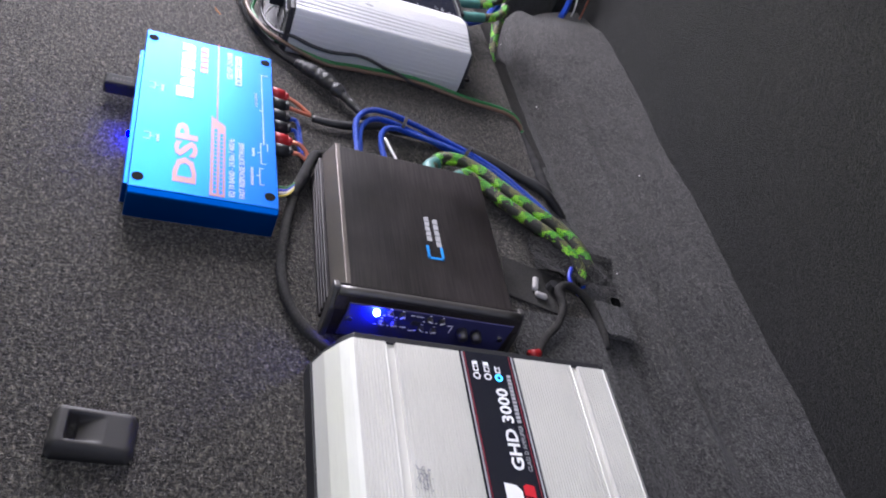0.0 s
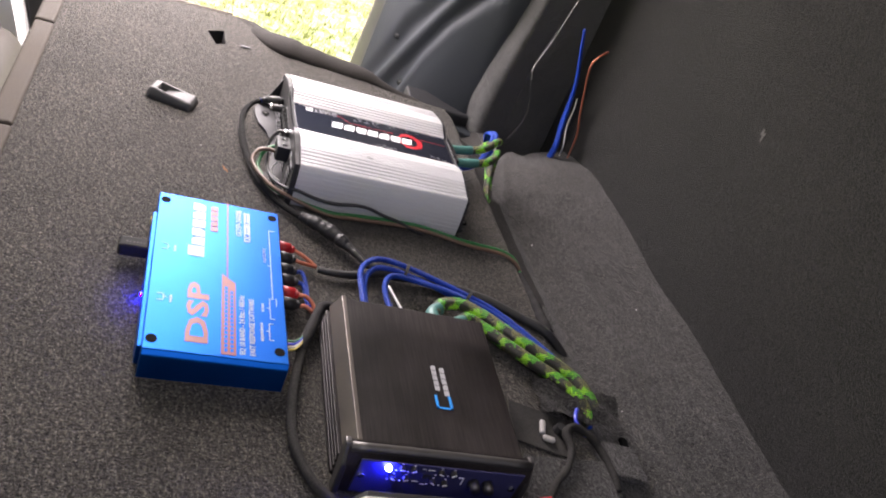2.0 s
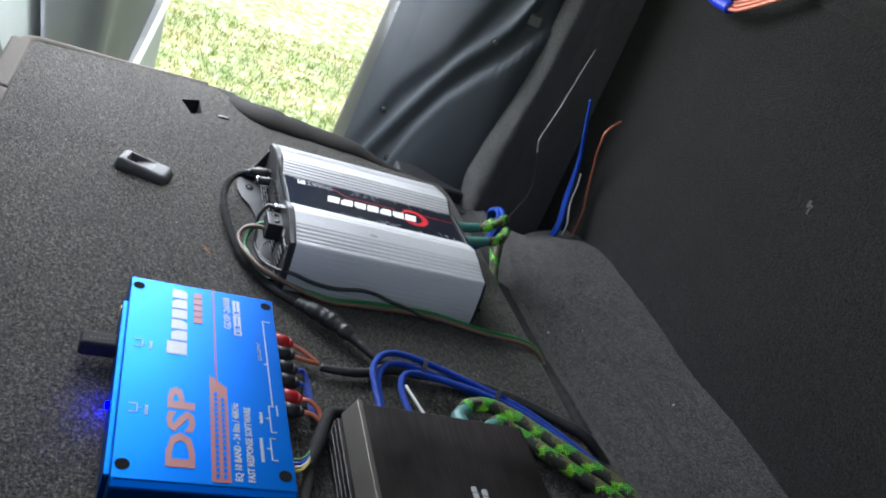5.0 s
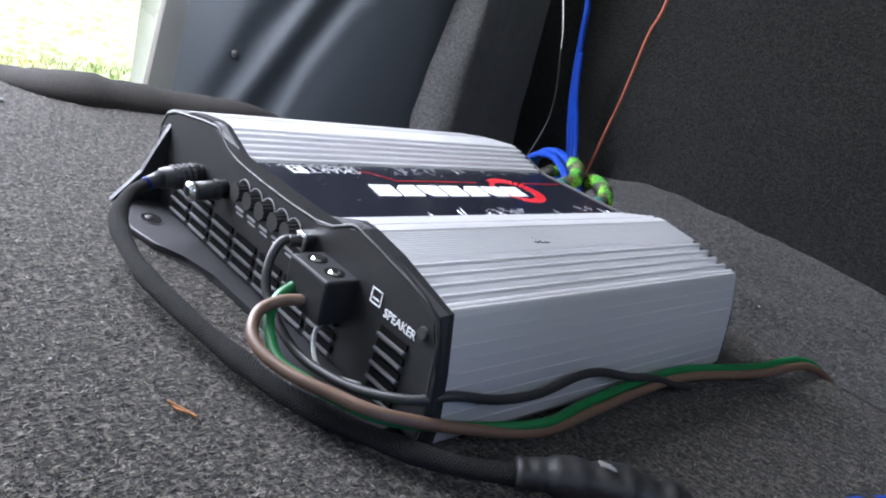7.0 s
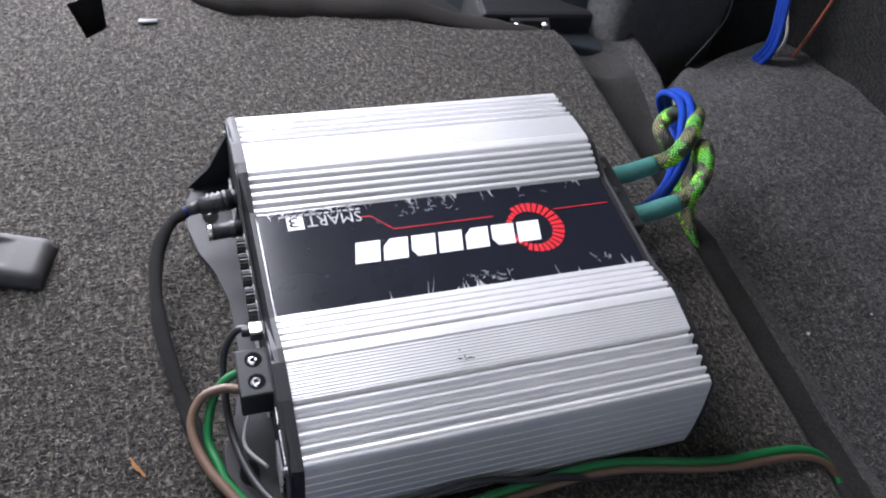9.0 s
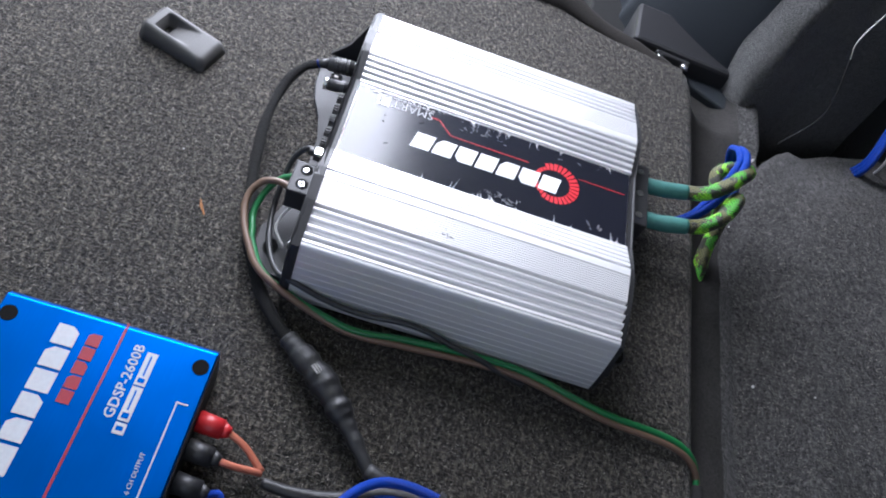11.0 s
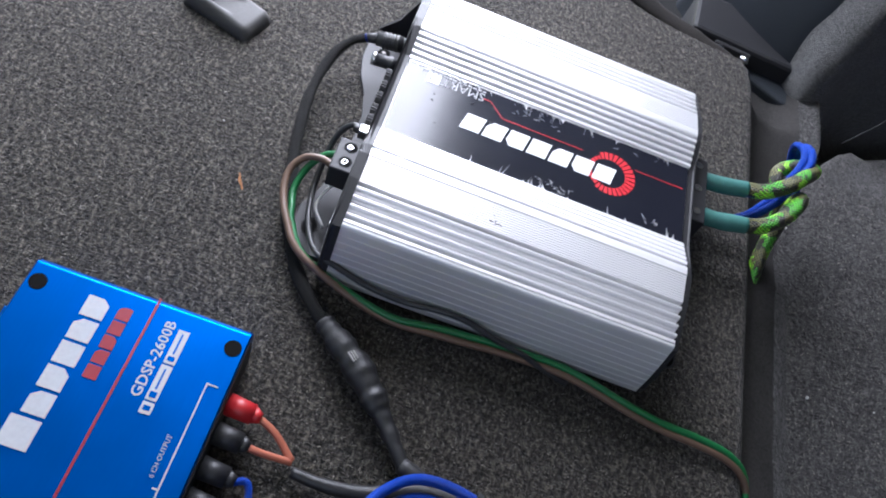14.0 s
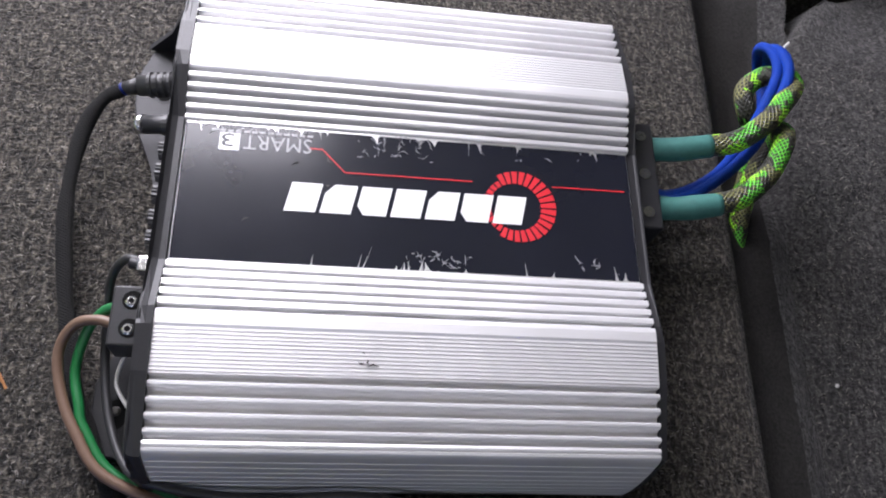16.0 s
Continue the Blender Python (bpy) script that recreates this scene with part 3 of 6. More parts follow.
bm = bmesh.new()
rows = [[bm.verts.new(liner_point(i / 50, -0.28 + 0.86 * j / NZ)) for i in range(51)] for j in range(NZ + 1)]
for j in range(NZ):
    for i in range(50):
        bm.faces.new((rows[j][i], rows[j][i + 1], rows[j + 1][i + 1], rows[j + 1][i]))
strip = part("carpet_side_liner", bm, CARPET_LINER, smooth=True)
tagged(strip, "dark grey carpet liner up the boot side", "carpet", kind="structure")

# ledge at the foot of the trim, and the plastic clip at its top
ledge = part("trim_ledge", prism([(0.165, 0.44), (0.172, 0.345), (0.215, 0.290), (0.252, 0.272), (0.275, 0.30), (0.20, 0.44)], -0.30, -0.048, 'z', 0.003), TRIM_PLASTIC)
tagged(ledge, "black plastic ledge below the side trim", "trim panel", kind="structure")
shelf = part("wheel_arch_shelf", prism([(0.095, 0.300), (0.12, 0.275), (0.20, 0.275), (0.22, 0.33), (0.15, 0.60), (0.130, 0.60)], -0.30, -0.085, 'z', 0.003), DULL_BLACK)
tagged(shelf, "black plastic shelf below the door opening", "trim panel", kind="structure")
p = trim_point(0.567, 0.255)
clip = thing("trim_clip", look(p, (p.x - 0.3, p.y - 0.6, p.z)), "square grey plastic clip at the trim's edge", "clip")
part("clip_frame", box(-0.010, 0.010, -0.009, 0.009, -0.004, 0.003, 0.002), GREY_PLASTIC, clip)
part("clip_centre", box(-0.006, 0.006, -0.005, 0.005, 0.002, 0.0045, 0.001), TRIM_PLASTIC, clip)

for s, z in ((0.234, 0.012), (0.469, 0.204), (0.306, -0.052)):
    p = trim_point(s, z)
    b = thing("trim_fastener", look(p, (p.x - 0.3, p.y - 0.6, p.z)), "small grey push fastener in the side trim", "fastener", "trim fasteners")
    bm = bmesh.new()
    bmesh.ops.create_uvsphere(bm, u_segments=14, v_segments=8, radius=0.0045, matrix=Matrix.Diagonal((1, 1, 0.5, 1)))
    part("head", bm, GREY_PLASTIC, b, smooth=True)
    part("washer", cyl((0, 0, 0.002), (0, 0, -0.0005), 0.0065), TRIM_PLASTIC, b)

# plastic sill block with a cargo ring behind the big amplifier
sill = thing("cargo_anchor", pose(0.185, 0.318, -0.038, 0, 0, -4), "black plastic anchor block with a steel ring", "cargo anchor")
part("block", box(-0.045, 0.075, -0.012, 0.05, -0.05, 0.010, 0.004), BLACK_PLASTIC, sill)
part("ring_seat", box(-0.018, 0.020, -0.016, -0.008, -0.012, 0.006, 0.002), RUBBER, sill)
part("steel_pin", cyl((-0.016, -0.018, 0.0), (-0.008, -0.018, 0.003), 0.004), STEEL, sill, smooth=True)
part("steel_pin", cyl((0.012, -0.018, 0.0), (0.019, -0.018, 0.003), 0.004), STEEL, sill, smooth=True)

# far door opening: pillars, sill, open door, lawn
def leaned(bm):
    """Leans upright body panels towards the front of the car."""
    for v in bm.verts:
        v.co.x -= 0.24 * (v.co.z + 0.03)
    return bm


pillar = thing("door_pillar", pose(-0.522, 0.617, 0), "white painted door pillar with a black latch striker", "pillar", kind="structure")
part("inner_post", leaned(prism([(-0.16, -0.02), (-0.012, 0.0), (-0.012, 0.06), (-0.16, 0.06)], -0.5, 0.9, 'z')), BODY_WHITE, pillar)
part("painted_edge", leaned(prism([(-0.022, 0.000), (-0.017, -0.016), (-0.001, 0.002), (-0.001, 0.06), (-0.022, 0.06)], -0.5, 0.9, 'z')), BODY_WHITE, pillar, "sunlit white painted edge")
part("rubber_seal", leaned(box(0.000, 0.036, 0.006, 0.055, -0.5, 0.9, 0.006)), RUBBER, pillar)
part("striker_plate", box(-0.036, -0.008, -0.024, -0.010, -0.230, -0.188, 0.003), BLACK_PLASTIC, pillar)
part("striker_bar", cyl((-0.065, -0.04, -0.214), (-0.022, -0.024, -0.204), 0.006), GREY_PLASTIC, pillar, smooth=True)
for z in (-0.174, -0.242):
    part("bolt_head", cyl((-0.024, -0.002, z), (-0.024, -0.016, z), 0.006, 0.005, 10), GREY_PLASTIC, pillar)

door = thing("open_rear_door", pose(-0.452, 0.682, 0, 0, 0, 65.7), "open rear car door with a grey-green lining and silver insert", "car door")
part("door_shell", prism([(-0.03, -0.62), (0.50, -0.62), (0.575, -0.43), (0.606, -0.332), (0.6153, -0.277), (0.6125, -0.207), (0.590, -0.128), (0.560, -0.03), (0.50, 0.20), (-0.06, 0.20), (-0.058, -0.03), (-0.05, -0.17)], 0.0, 0.06, 'y', 0.012), DOOR_GREY, door)
ins = bmesh.new()
cols = []
for k in range(25):
    t = -0.06 + 1.06 * k / 24
    u0, u1 = 0.145 + 0.235 * t, 0.05 + 0.515 * t
    bulge = 0.012 + 0.020 * math.sin(math.pi * max(0.0, t)) + 0.016 * math.exp(-((t - 0.33) / 0.09) ** 2)
    cols.append([ins.verts.new((u0 + (u1 - u0) * r / 8, -bulge, -0.36 + 0.40 * r / 8)) for r in range(9)])
for k in range(24):
    for r in range(8):
        ins.faces.new((cols[k][r], cols[k + 1][r], cols[k + 1][r + 1], cols[k][r + 1]))
bmesh.ops.solidify(ins, geom=ins.faces[:], thickness=0.01)
part("silver_insert", ins, DOOR_SILVER, door, "curved silver reflective insert", smooth=True)
part("painted_edge", prism([(0.339, -0.36), (0.377, -0.36), (0.437, -0.273), (0.490, -0.192), (0.534, -0.120), (0.550, -0.075), (0.524, -0.075), (0.496, -0.115), (0.453, -0.188), (0.403, -0.26)], -0.026, -0.001, 'y'), BODY_WHITE, door, "white painted door edge")
rear_post = thing("rear_pillar", pose(0, 0, 0), "white painted rear door pillar beside the trim", "pillar", kind="structure")
part("post", prism([(0.182, 0.78), (0.184, 0.86), (0.40, 0.86), (0.40, 0.74), (0.25, 0.74)], -0.5, 0.9, 'z', 0.004), BODY_WHITE, rear_post)
part("sill_plate", box(-0.40, 0.12, 0.50, 0.68, -0.44, -0.24, 0.02), BODY_WHITE, thing("door_sill", pose(0, 0, 0), "white painted door sill", "door sill", kind="structure"))

cushion = thing("front_seat", pose(-0.60, 0.20, -0.30), "taupe vinyl seat edge beyond the folded back", "car seat")
part("seat_cushion", box(-0.25, 0.135, -0.9, 0.36, -0.1, 0.120, 0.05, 4), SEAT_LEATHER, cushion, smooth=True)

ground = bmesh.new()
bmesh.ops.create_grid(ground, x_segments=30, y_segments=120, size=60)
for v in ground.verts:
    # a gentle bank beyond the level strip by the car
    v.co.z = -0.62 + 3.4 * (1 - math.exp(-max(0.0, v.co.y - 3.4) * 0.075))
lawn = part("ground", ground, GRASS)
tagged(lawn, "sunlit yellow-green lawn outside the car", "lawn", kind="structure")

# blades in tufts where the lawn lies nearest
rng = np.random.RandomState(9)
tufts, blades = 14000, 4
cx, cy = np.repeat(rng.uniform(-1.2, 1.6, tufts), blades), np.repeat(rng.uniform(0.85, 3.4, tufts), blades)
count = tufts * blades
a, ln, w = rng.uniform(0, 2 * np.pi, count), rng.uniform(0.015, 0.045, count), rng.uniform(0.001, 0.003, count)
cx, cy = cx + rng.normal(0, 0.010, count), cy + rng.normal(0, 0.010, count)
lean = rng.uniform(0.2, 1.1, count)
dx, dy = np.cos(a), np.sin(a)
verts = np.zeros((count, 3, 3))
verts[:, 0] = np.stack([cx - dy * w, cy + dx * w, np.full(count, -0.621)], 1)
verts[:, 1] = np.stack([cx + dy * w, cy - dx * w, np.full(count, -0.621)], 1)
verts[:, 2] = np.stack([cx + dx * ln * lean, cy + dy * ln * lean, -0.62 + ln * 0.8], 1)
me = bpy.data.meshes.new("grass")
me.from_pydata(verts.reshape(-1, 3).tolist(), [], np.arange(count * 3).reshape(-1, 3).tolist())
me.materials.append(GRASS)
tagged(new("grass", me), "short sunlit blades of yellow-green grass", "grass", kind="stuff")

# car shell round the load space: roof, near side, rear
# roof out of view shades the inside; far edge cut back for sun on the pillar
roof = part("roof", prism([(-1.6, -0.98), (1.0, -0.98), (1.0, 0.86), (0.42, 0.85), (0.32, 0.79), (-1.6, 0.79)], 0.95, 1.0, 'z', 0.01), HEADLINER)
tagged(roof, "pale fabric headliner of the car roof", "ceiling", kind="structure")
for nm, args in (("rear_hatch", (0.92, 0.98, -1.0, 0.80, -0.4, 0.96)), ("far_quarter_panel", (0.32, 0.95, 0.88, 0.94, -0.5, 0.96)), ("near_quarter_panel", (0.15, 0.95, -1.32, -1.26, -0.5, 0.96)), ("near_sill", (-1.6, 0.16, -1.32, -1.26, -0.5, -0.02)), ("car_floor", (-1.6, 0.16, -1.26, 0.55, -0.46, -0.42))):
    ob = part(nm, box(*args, 0.01), TRIM_PLASTIC)
    tagged(ob, "dark inner panel of the car body", "car panel", kind="structure")

# ---------------------------------------------------------------- silver amplifier
amp = thing("silver_amplifier", pose(0, 0, 0), "silver finned car amplifier with a torn black glossy label", "amplifier")
XL, XR = -0.0995, 0.1070


def flank(z):
    """How far the bulging side stands from the middle at a height."""
    u = (0.0512 - z) / 0.05
    return 0.1115 + 0.016 * u - 0.007 * u * u


def half_profile():
    """The fins from the label's edge to the foot of the side, as (distance from the middle, height)."""
    p = [(0.0335, 0.0500), (0.0336, 0.0528)]
    for i in range(5):
        y, z = 0.0338 + 0.00458 * i, 0.0532 + 0.00150 * i
        p += [(y, z), (y + 0.0007, z + 0.0004), (y + 0.0025, z + 0.0005), (y + 0.0028, z - 0.0003), (y + 0.0030, z - 0.0028), (y + 0.0044, z - 0.0024)]
    p += [(0.0568, 0.0596), (0.0574, 0.0603), (0.0590, 0.0606), (0.0630, 0.0606), (0.0638, 0.0601)]
    for i in range(11):
        y, z = 0.0642 + 0.00160 * i, 0.0602 - 0.00020 * i
        p += [(y, z - 0.0003), (y + 0.0002, z), (y + 0.0010, z), (y + 0.0012, z - 0.0004), (y + 0.0014, z - 0.0004)]
    p += [(0.0822, 0.0578)]
    for i in range(4):
        y, z = 0.0828 + 0.00580 * i, 0.0576 - 0.00125 * i
        p += [(y, z - 0.0036), (y + 0.0017, z - 0.0036), (y + 0.0019, z - 0.0010), (y + 0.0026, z - 0.0001), (y + 0.0036, z - 0.0002), (y + 0.0044, z - 0.0012), (y + 0.0046, z - 0.0032)]
    p += [(0.1062, 0.0496), (0.1066, 0.0522), (0.1078, 0.0526), (0.1087, 0.0523), (0.1089, 0.0517), (0.1092, 0.0517), (0.1095, 0.0521), (0.1105, 0.0519), (0.1112, 0.0512)]
    for i in range(9):
        z = 0.0495 - 0.0051 * i
        p += [(flank(z), z), (flank(z - 0.0043), z - 0.0043), (flank(z - 0.0044) - 0.0005, z - 0.0044), (flank(z - 0.0049) - 0.0005, z - 0.0049)]
    p += [(0.1185, 0.0012)]
    return p


HALF = half_profile()
PROFILE = [(-y, z) for y, z in reversed(HALF)] + [(y, z) for y, z in HALF]
part("finned_body", prism(PROFILE, XL, XR), ALU, amp, "satin silver extruded body with fins")
SIMPLE = [(-0.1205, 0.001), (-0.1212, 0.0120), (-0.1182, 0.0300), (-0.1128, 0.0515), (-0.0820, 0.0592), (-0.0640, 0.0618), (-0.0565, 0.0618), (-0.0340, 0.0540), (0.0340, 0.0540), (0.0565, 0.0618), (0.0640, 0.0618), (0.0820, 0.0592), (0.1128, 0.0515), (0.1182, 0.0300), (0.1212, 0.0120), (0.1205, 0.001)]


def end_cap(side):
    """A black moulded end with slots; side -1 at the controls, +1 at the power terminals."""
    bm = bmesh.new()
    x0 = XL if side < 0 else XR
    x1 = x0 + side * (0.0062 if side < 0 else 0.0042)
    add_prism(bm, SIMPLE if side < 0 else [(y * 0.985, max(0.001, z - 0.0028)) for y, z in SIMPLE], x0, x1, 'x')
    bmesh.ops.bevel(bm, geom=[e for e in bm.edges if all(abs(v.co.x - x1) < 1e-5 for v in e.verts)], offset=0.0036 if side < 0 else 0.0012, segments=2, affect='EDGES', profile=0.5)
    return part("end_cap", bm, BLACK_PLASTIC, amp, "black moulded end cap")


cap_l, cap_r = end_cap(-1), end_cap(1)
# mounting feet: a flange that swells at both ends
for side, x0, cap in ((-1, XL - 0.0050, cap_l), (1, XR + 0.0030, cap_r)):
    edge = [(0.108, 0.010), (0.104, 0.024), (0.088, 0.030), (0.070, 0.030), (0.052, 0.026), (0.035, 0.017), (0.015, 0.013), (-0.02, 0.012), (-0.04, 0.014), (-0.060, 0.020), (-0.075, 0.027), (-0.095, 0.027), (-0.106, 0.020), (-0.108, 0.008)]
    if side > 0:
        edge = [(y, w * 0.55) for y, w in edge]
    outline = [(x0, 0.108)] + [(x0 + side * w, y) for y, w in edge] + [(x0, -0.108)]
    part("mounting_foot", prism(outline, 0.0006, 0.0040, 'z', 0.0008), BLACK_PLASTIC, amp, "black foot with a screw slot")
    for y in (0.079, -0.088):
        hole = [(x0 + side * (0.016 + 0.0048 * math.cos(a)), y + 0.0066 * math.sin(a)) for a in np.linspace(0, 2 * math.pi, 18, endpoint=False)]
        rim = [(x0 + side * (0.016 + 0.0060 * math.cos(a)), y + 0.0078 * math.sin(a)) for a in np.linspace(0, 2 * math.pi, 18, endpoint=False)]
        part("slot_rim", prism(rim, 0.0036, 0.0043, 'z'), BLACK_PLASTIC, amp)
        part("screw_slot", prism(hole, 0.0038, 0.00445, 'z'), HOLE, amp)
        part("screw_head", cyl((x0 + side * 0.0165, y + 0.0012, 0.0040), (x0 + side * 0.0165, y + 0.0012, 0.0052), 0.0027, 0.0014, 10), DARK_CHROME, amp)
# ribs that brace the far foot
part("foot_brace", prism([(0.083, 0.004), (0.112, 0.004), (0.112, 0.044), (0.106, 0.048)], XL - 0.006, XL - 0.003, 'x'), BLACK_PLASTIC, cap_l)
brace = bmesh.new()
add_prism(brace, [(XL - 0.004, 0.050), (XL - 0.004, 0.004), (XL - 0.032, 0.004), (XL - 0.018, 0.020), (XL - 0.010, 0.038)], 0.1035, 0.1065, 'y')
part("foot_brace", brace, BLACK_PLASTIC, cap_l)
part("cap_rim", tube([(XL - 0.0056, y * 0.982, max(0.004, z - 0.0022)) for y, z in SIMPLE], 0.0010, 8, 3), BLACK_PLASTIC, cap_l, smooth=True)
# ventilation slots on the control end: rows of louvres, lower lips coloured paler as highlights
for r in range(5):
    z = 0.0070 + 0.0060 * r
    for y0 in ((-0.1020, -0.0860) if r == 4 else (-0.1020, -0.0620, -0.0400, -0.0180, 0.0040, 0.0260, 0.0480, 0.0700)):
        if r == 3 and y0 > -0.07 and y0 < 0.04 or r == 4 and y0 > -0.1:
            continue
        w = 0.0155 if y0 < -0.1 else 0.0180
        part("vent_slot", box(XL - 0.0071, XL - 0.0055, y0, y0 + w, z, z + 0.0030), HOLE, cap_l)
        part("vent_slat", box(XL - 0.0083, XL - 0.0055, y0, y0 + w, z - 0.0008, z + 0.0001), SLAT, cap_l)
# control row: phono jacks, knobs
jack = part("phono_jack", cyl((XL - 0.005, 0.0642, 0.0336), (XL - 0.010, 0.0641, 0.0335), 0.0050), BLACK_PLASTIC, cap_l, smooth=True)
jack = part("phono_jack", cyl((XL - 0.005, 0.0400, 0.0360), (XL - 0.0215, 0.0400, 0.0346), 0.0044), BLACK_PLASTIC, cap_l, smooth=True)
part("jack_collar", cyl((XL - 0.010, 0.0400, 0.0356), (XL - 0.0125, 0.0400, 0.0354), 0.0050), RUBBER, jack)
part("metal_sleeve", cyl((XL - 0.0210, 0.0400, 0.0347), (XL - 0.0245, 0.0400, 0.0344), 0.0046), STEEL, jack, "bright steel contact sleeve", smooth=True)
part("jack_bore", cyl((XL - 0.0240, 0.0400, 0.03445), (XL - 0.0247, 0.0400, 0.0344), 0.0022), HOLE, jack)
for y in (0.0230, 0.0120, 0.0010, -0.0105, -0.0205):
    teeth = [(y + r * math.cos(a), 0.0413 + r * math.sin(a)) for a, r in ((2 * math.pi * i / 28, 0.0043 if i % 2 else 0.0037) for i in range(28))]
    k = part("knob", prism(teeth, XL - 0.0112, XL - 0.0052, 'x'), RUBBER, cap_l)
    ring = bmesh.new()
    for a in range(11):
        a0, a1 = radians(-45 + 24.5 * a), radians(-45 + 24.5 * (a + 1))
        add_prism(ring, [(r * math.cos(q), r * math.sin(q)) for r, q in ((0.0054, a0), (0.0058, a0), (0.0058, a1), (0.0054, a1))], 0, 0.0004, 'z')
    part("scale_ring", ring, PRINT_GREY, k, at=pose(XL - 0.0064, y, 0.0415, 90, 0, -90))
part("remote_jack", box(XL - 0.0125, XL - 0.005, -0.0370, -0.0300, 0.0395, 0.0470, 0.001), STEEL, cap_l, "small steel remote socket")
for i in range(5):
    bm = bars([(-0.004, 0.0030, -0.0006, 0.0006), (-0.0025, 0.0035, -0.0026, -0.0018)])
    part("control_legend", bm, PRINT_GREY, cap_l, at=pose(XL - 0.0064, 0.0235 - 0.0110 * i, 0.0325, 90, 0, -90))
part("speaker_legend", words("SPEAKER", 0.0050, 0.0185), PRINT_WHITE, cap_l, at=pose(XL - 0.0064, -0.0855, 0.0368, 90, 0, -90))
bm = bars([(0, 0.0075, 0, 0.0006), (0, 0.0075, 0.0066, 0.0072), (0, 0.0006, 0, 0.0072), (0.0069, 0.0075, 0, 0.0072), (0.0015, 0.006, 0.0022, 0.0030)])
part("speaker_symbol", bm, PRINT_WHITE, cap_l, at=pose(XL - 0.0064, -0.0765, 0.0385, 90, 0, -90) @ Matrix.Scale(0.85, 4))
for y, z in ((-0.1075, 0.0420), (0.1090, 0.0410)):
    part("cap_screw", cyl((XL - 0.005, y, z), (XL - 0.0078, y, z), 0.0028, 0.0022, 10), GREY_PLASTIC, cap_l)

# speaker terminal block
tb = part("terminal_block", box(-0.1205, -0.1040, -0.0680, -0.0420, 0.0240, 0.0425, 0.001), BLACK_PLASTIC, amp, "black terminal block with two screws")
for y in (-0.0485, -0.0605):
    part("screw_recess", cyl((-0.1122, y, 0.0420), (-0.1122, y, 0.0427), 0.0041, 0.0041, 16), HOLE, tb)
    part("clamp_screw", cyl((-0.1126, y - 0.0004, 0.0422), (-0.1126, y - 0.0004, 0.0434), 0.0031, 0.0018, 12), STEEL, tb)
    part("hex_socket", cyl((-0.1126, y - 0.0004, 0.0424), (-0.1126, y - 0.0004, 0.0436), 0.0013, 0.0013, 6), HOLE, tb)
pb = part("power_block", box(0.1120, 0.1265, -0.0005, 0.0585, 0.0180, 0.0420, 0.001), BLACK_PLASTIC, amp, "black power terminal block")
for y in (0.0080, 0.0290, 0.0505):
    part("clamp_screw", cyl((0.1195, y, 0.0416), (0.1195, y, 0.0427), 0.0030, 0.0030, 12), STEEL, pb)

# label: black film with torn edges, red line, ring mark, white wordmark
LY = 0.0333
label = part("label_film", box(XL + 0.001, XR - 0.001, -LY, LY, 0.0500, 0.0522, 0.0003), FILM_BLACK, amp, "glossy black label film, torn along its edges")
Z = 0.0524
rng = random.Random(4)


def tear(y_edge, sign, x0, x1, count, most):
    """Torn spikes and flakes of bare metal running in from an edge of the film."""
    bm = bmesh.new()
    for _ in range(count):
        x = rng.uniform(x0, x1)
        w, h = rng.uniform(0.2, 1.0) ** 2 * 0.0030, rng.uniform(0.2, 1.0) ** 2 * most
        lean = rng.uniform(-0.4, 0.4) * h
        tip = (x + lean, y_edge + sign * h)
        pts = [(x - w, y_edge), (x - w * 0.3 + lean * 0.5, y_edge + sign * h * 0.45), tip, (x + w * 0.35 + lean * 0.4, y_edge + sign * h * 0.35), (x + w, y_edge)]
        add_prism(bm, pts, Z - 0.0002, Z + 0.00004 * rng.random(), 'z')
    return bm


def shreds(x0, x1, y0, y1, count):
    """Curled hair-thin shreds of film."""
    bm = bmesh.new()
    for _ in range(count):
        x, y, a = rng.uniform(x0, x1), rng.uniform(y0, y1), rng.uniform(0, math.pi)
        ln, w = rng.uniform(0.001, 0.005), rng.uniform(0.0001, 0.0004)
        d, nrm = Vector((math.cos(a), math.sin(a))), Vector((-math.sin(a), math.cos(a)))
        p, c = Vector((x, y)), rng.uniform(-0.3, 0.3) * ln
        pts = [p - nrm * w, p + d * ln * 0.5 + nrm * (c - w), p + d * ln, p + d * ln * 0.5 + nrm * (c + w)]
        add_prism(bm, [(q.x, q.y) for q in pts], Z - 0.0002, Z + 0.0001 + 0.0002 * rng.random(), 'z')
    return bm


tagged(part("torn_edge", tear(LY, -1, -0.095, 0.02, 18, 0.0055), ALU_WORN, label, "bare metal showing through tears"), kind="stuff")
tagged(part("torn_edge", tear(LY, -1, 0.0, 0.1, 14, 0.008), ALU_WORN, label), kind="stuff")
tagged(part("torn_edge", tear(-LY, 1, -0.042, -0.018, 5, 0.0115), ALU_WORN, label), kind="stuff")
tagged(part("torn_edge", tear(-LY, 1, -0.006, 0.030, 11, 0.007), ALU_WORN, label), kind="stuff")
tagged(part("torn_edge", tear(-LY, 1, 0.05, 0.1, 4, 0.009), ALU_WORN, label), kind="stuff")
tagged(part("torn_edge", shreds(-0.095, -0.045, 0.027, 0.0328, 46), SHRED, label), kind="stuff")
tagged(part("torn_edge", shreds(-0.022, 0.010, 0.021, 0.0325, 34), SHRED, label), kind="stuff")
tagged(part("torn_edge", shreds(-0.02, 0.095, 0.024, 0.0325, 10), SHRED, label), kind="stuff")
tagged(part("torn_edge", shreds(-0.002, 0.028, -0.0325, -0.025, 30), SHRED, label), kind="stuff")
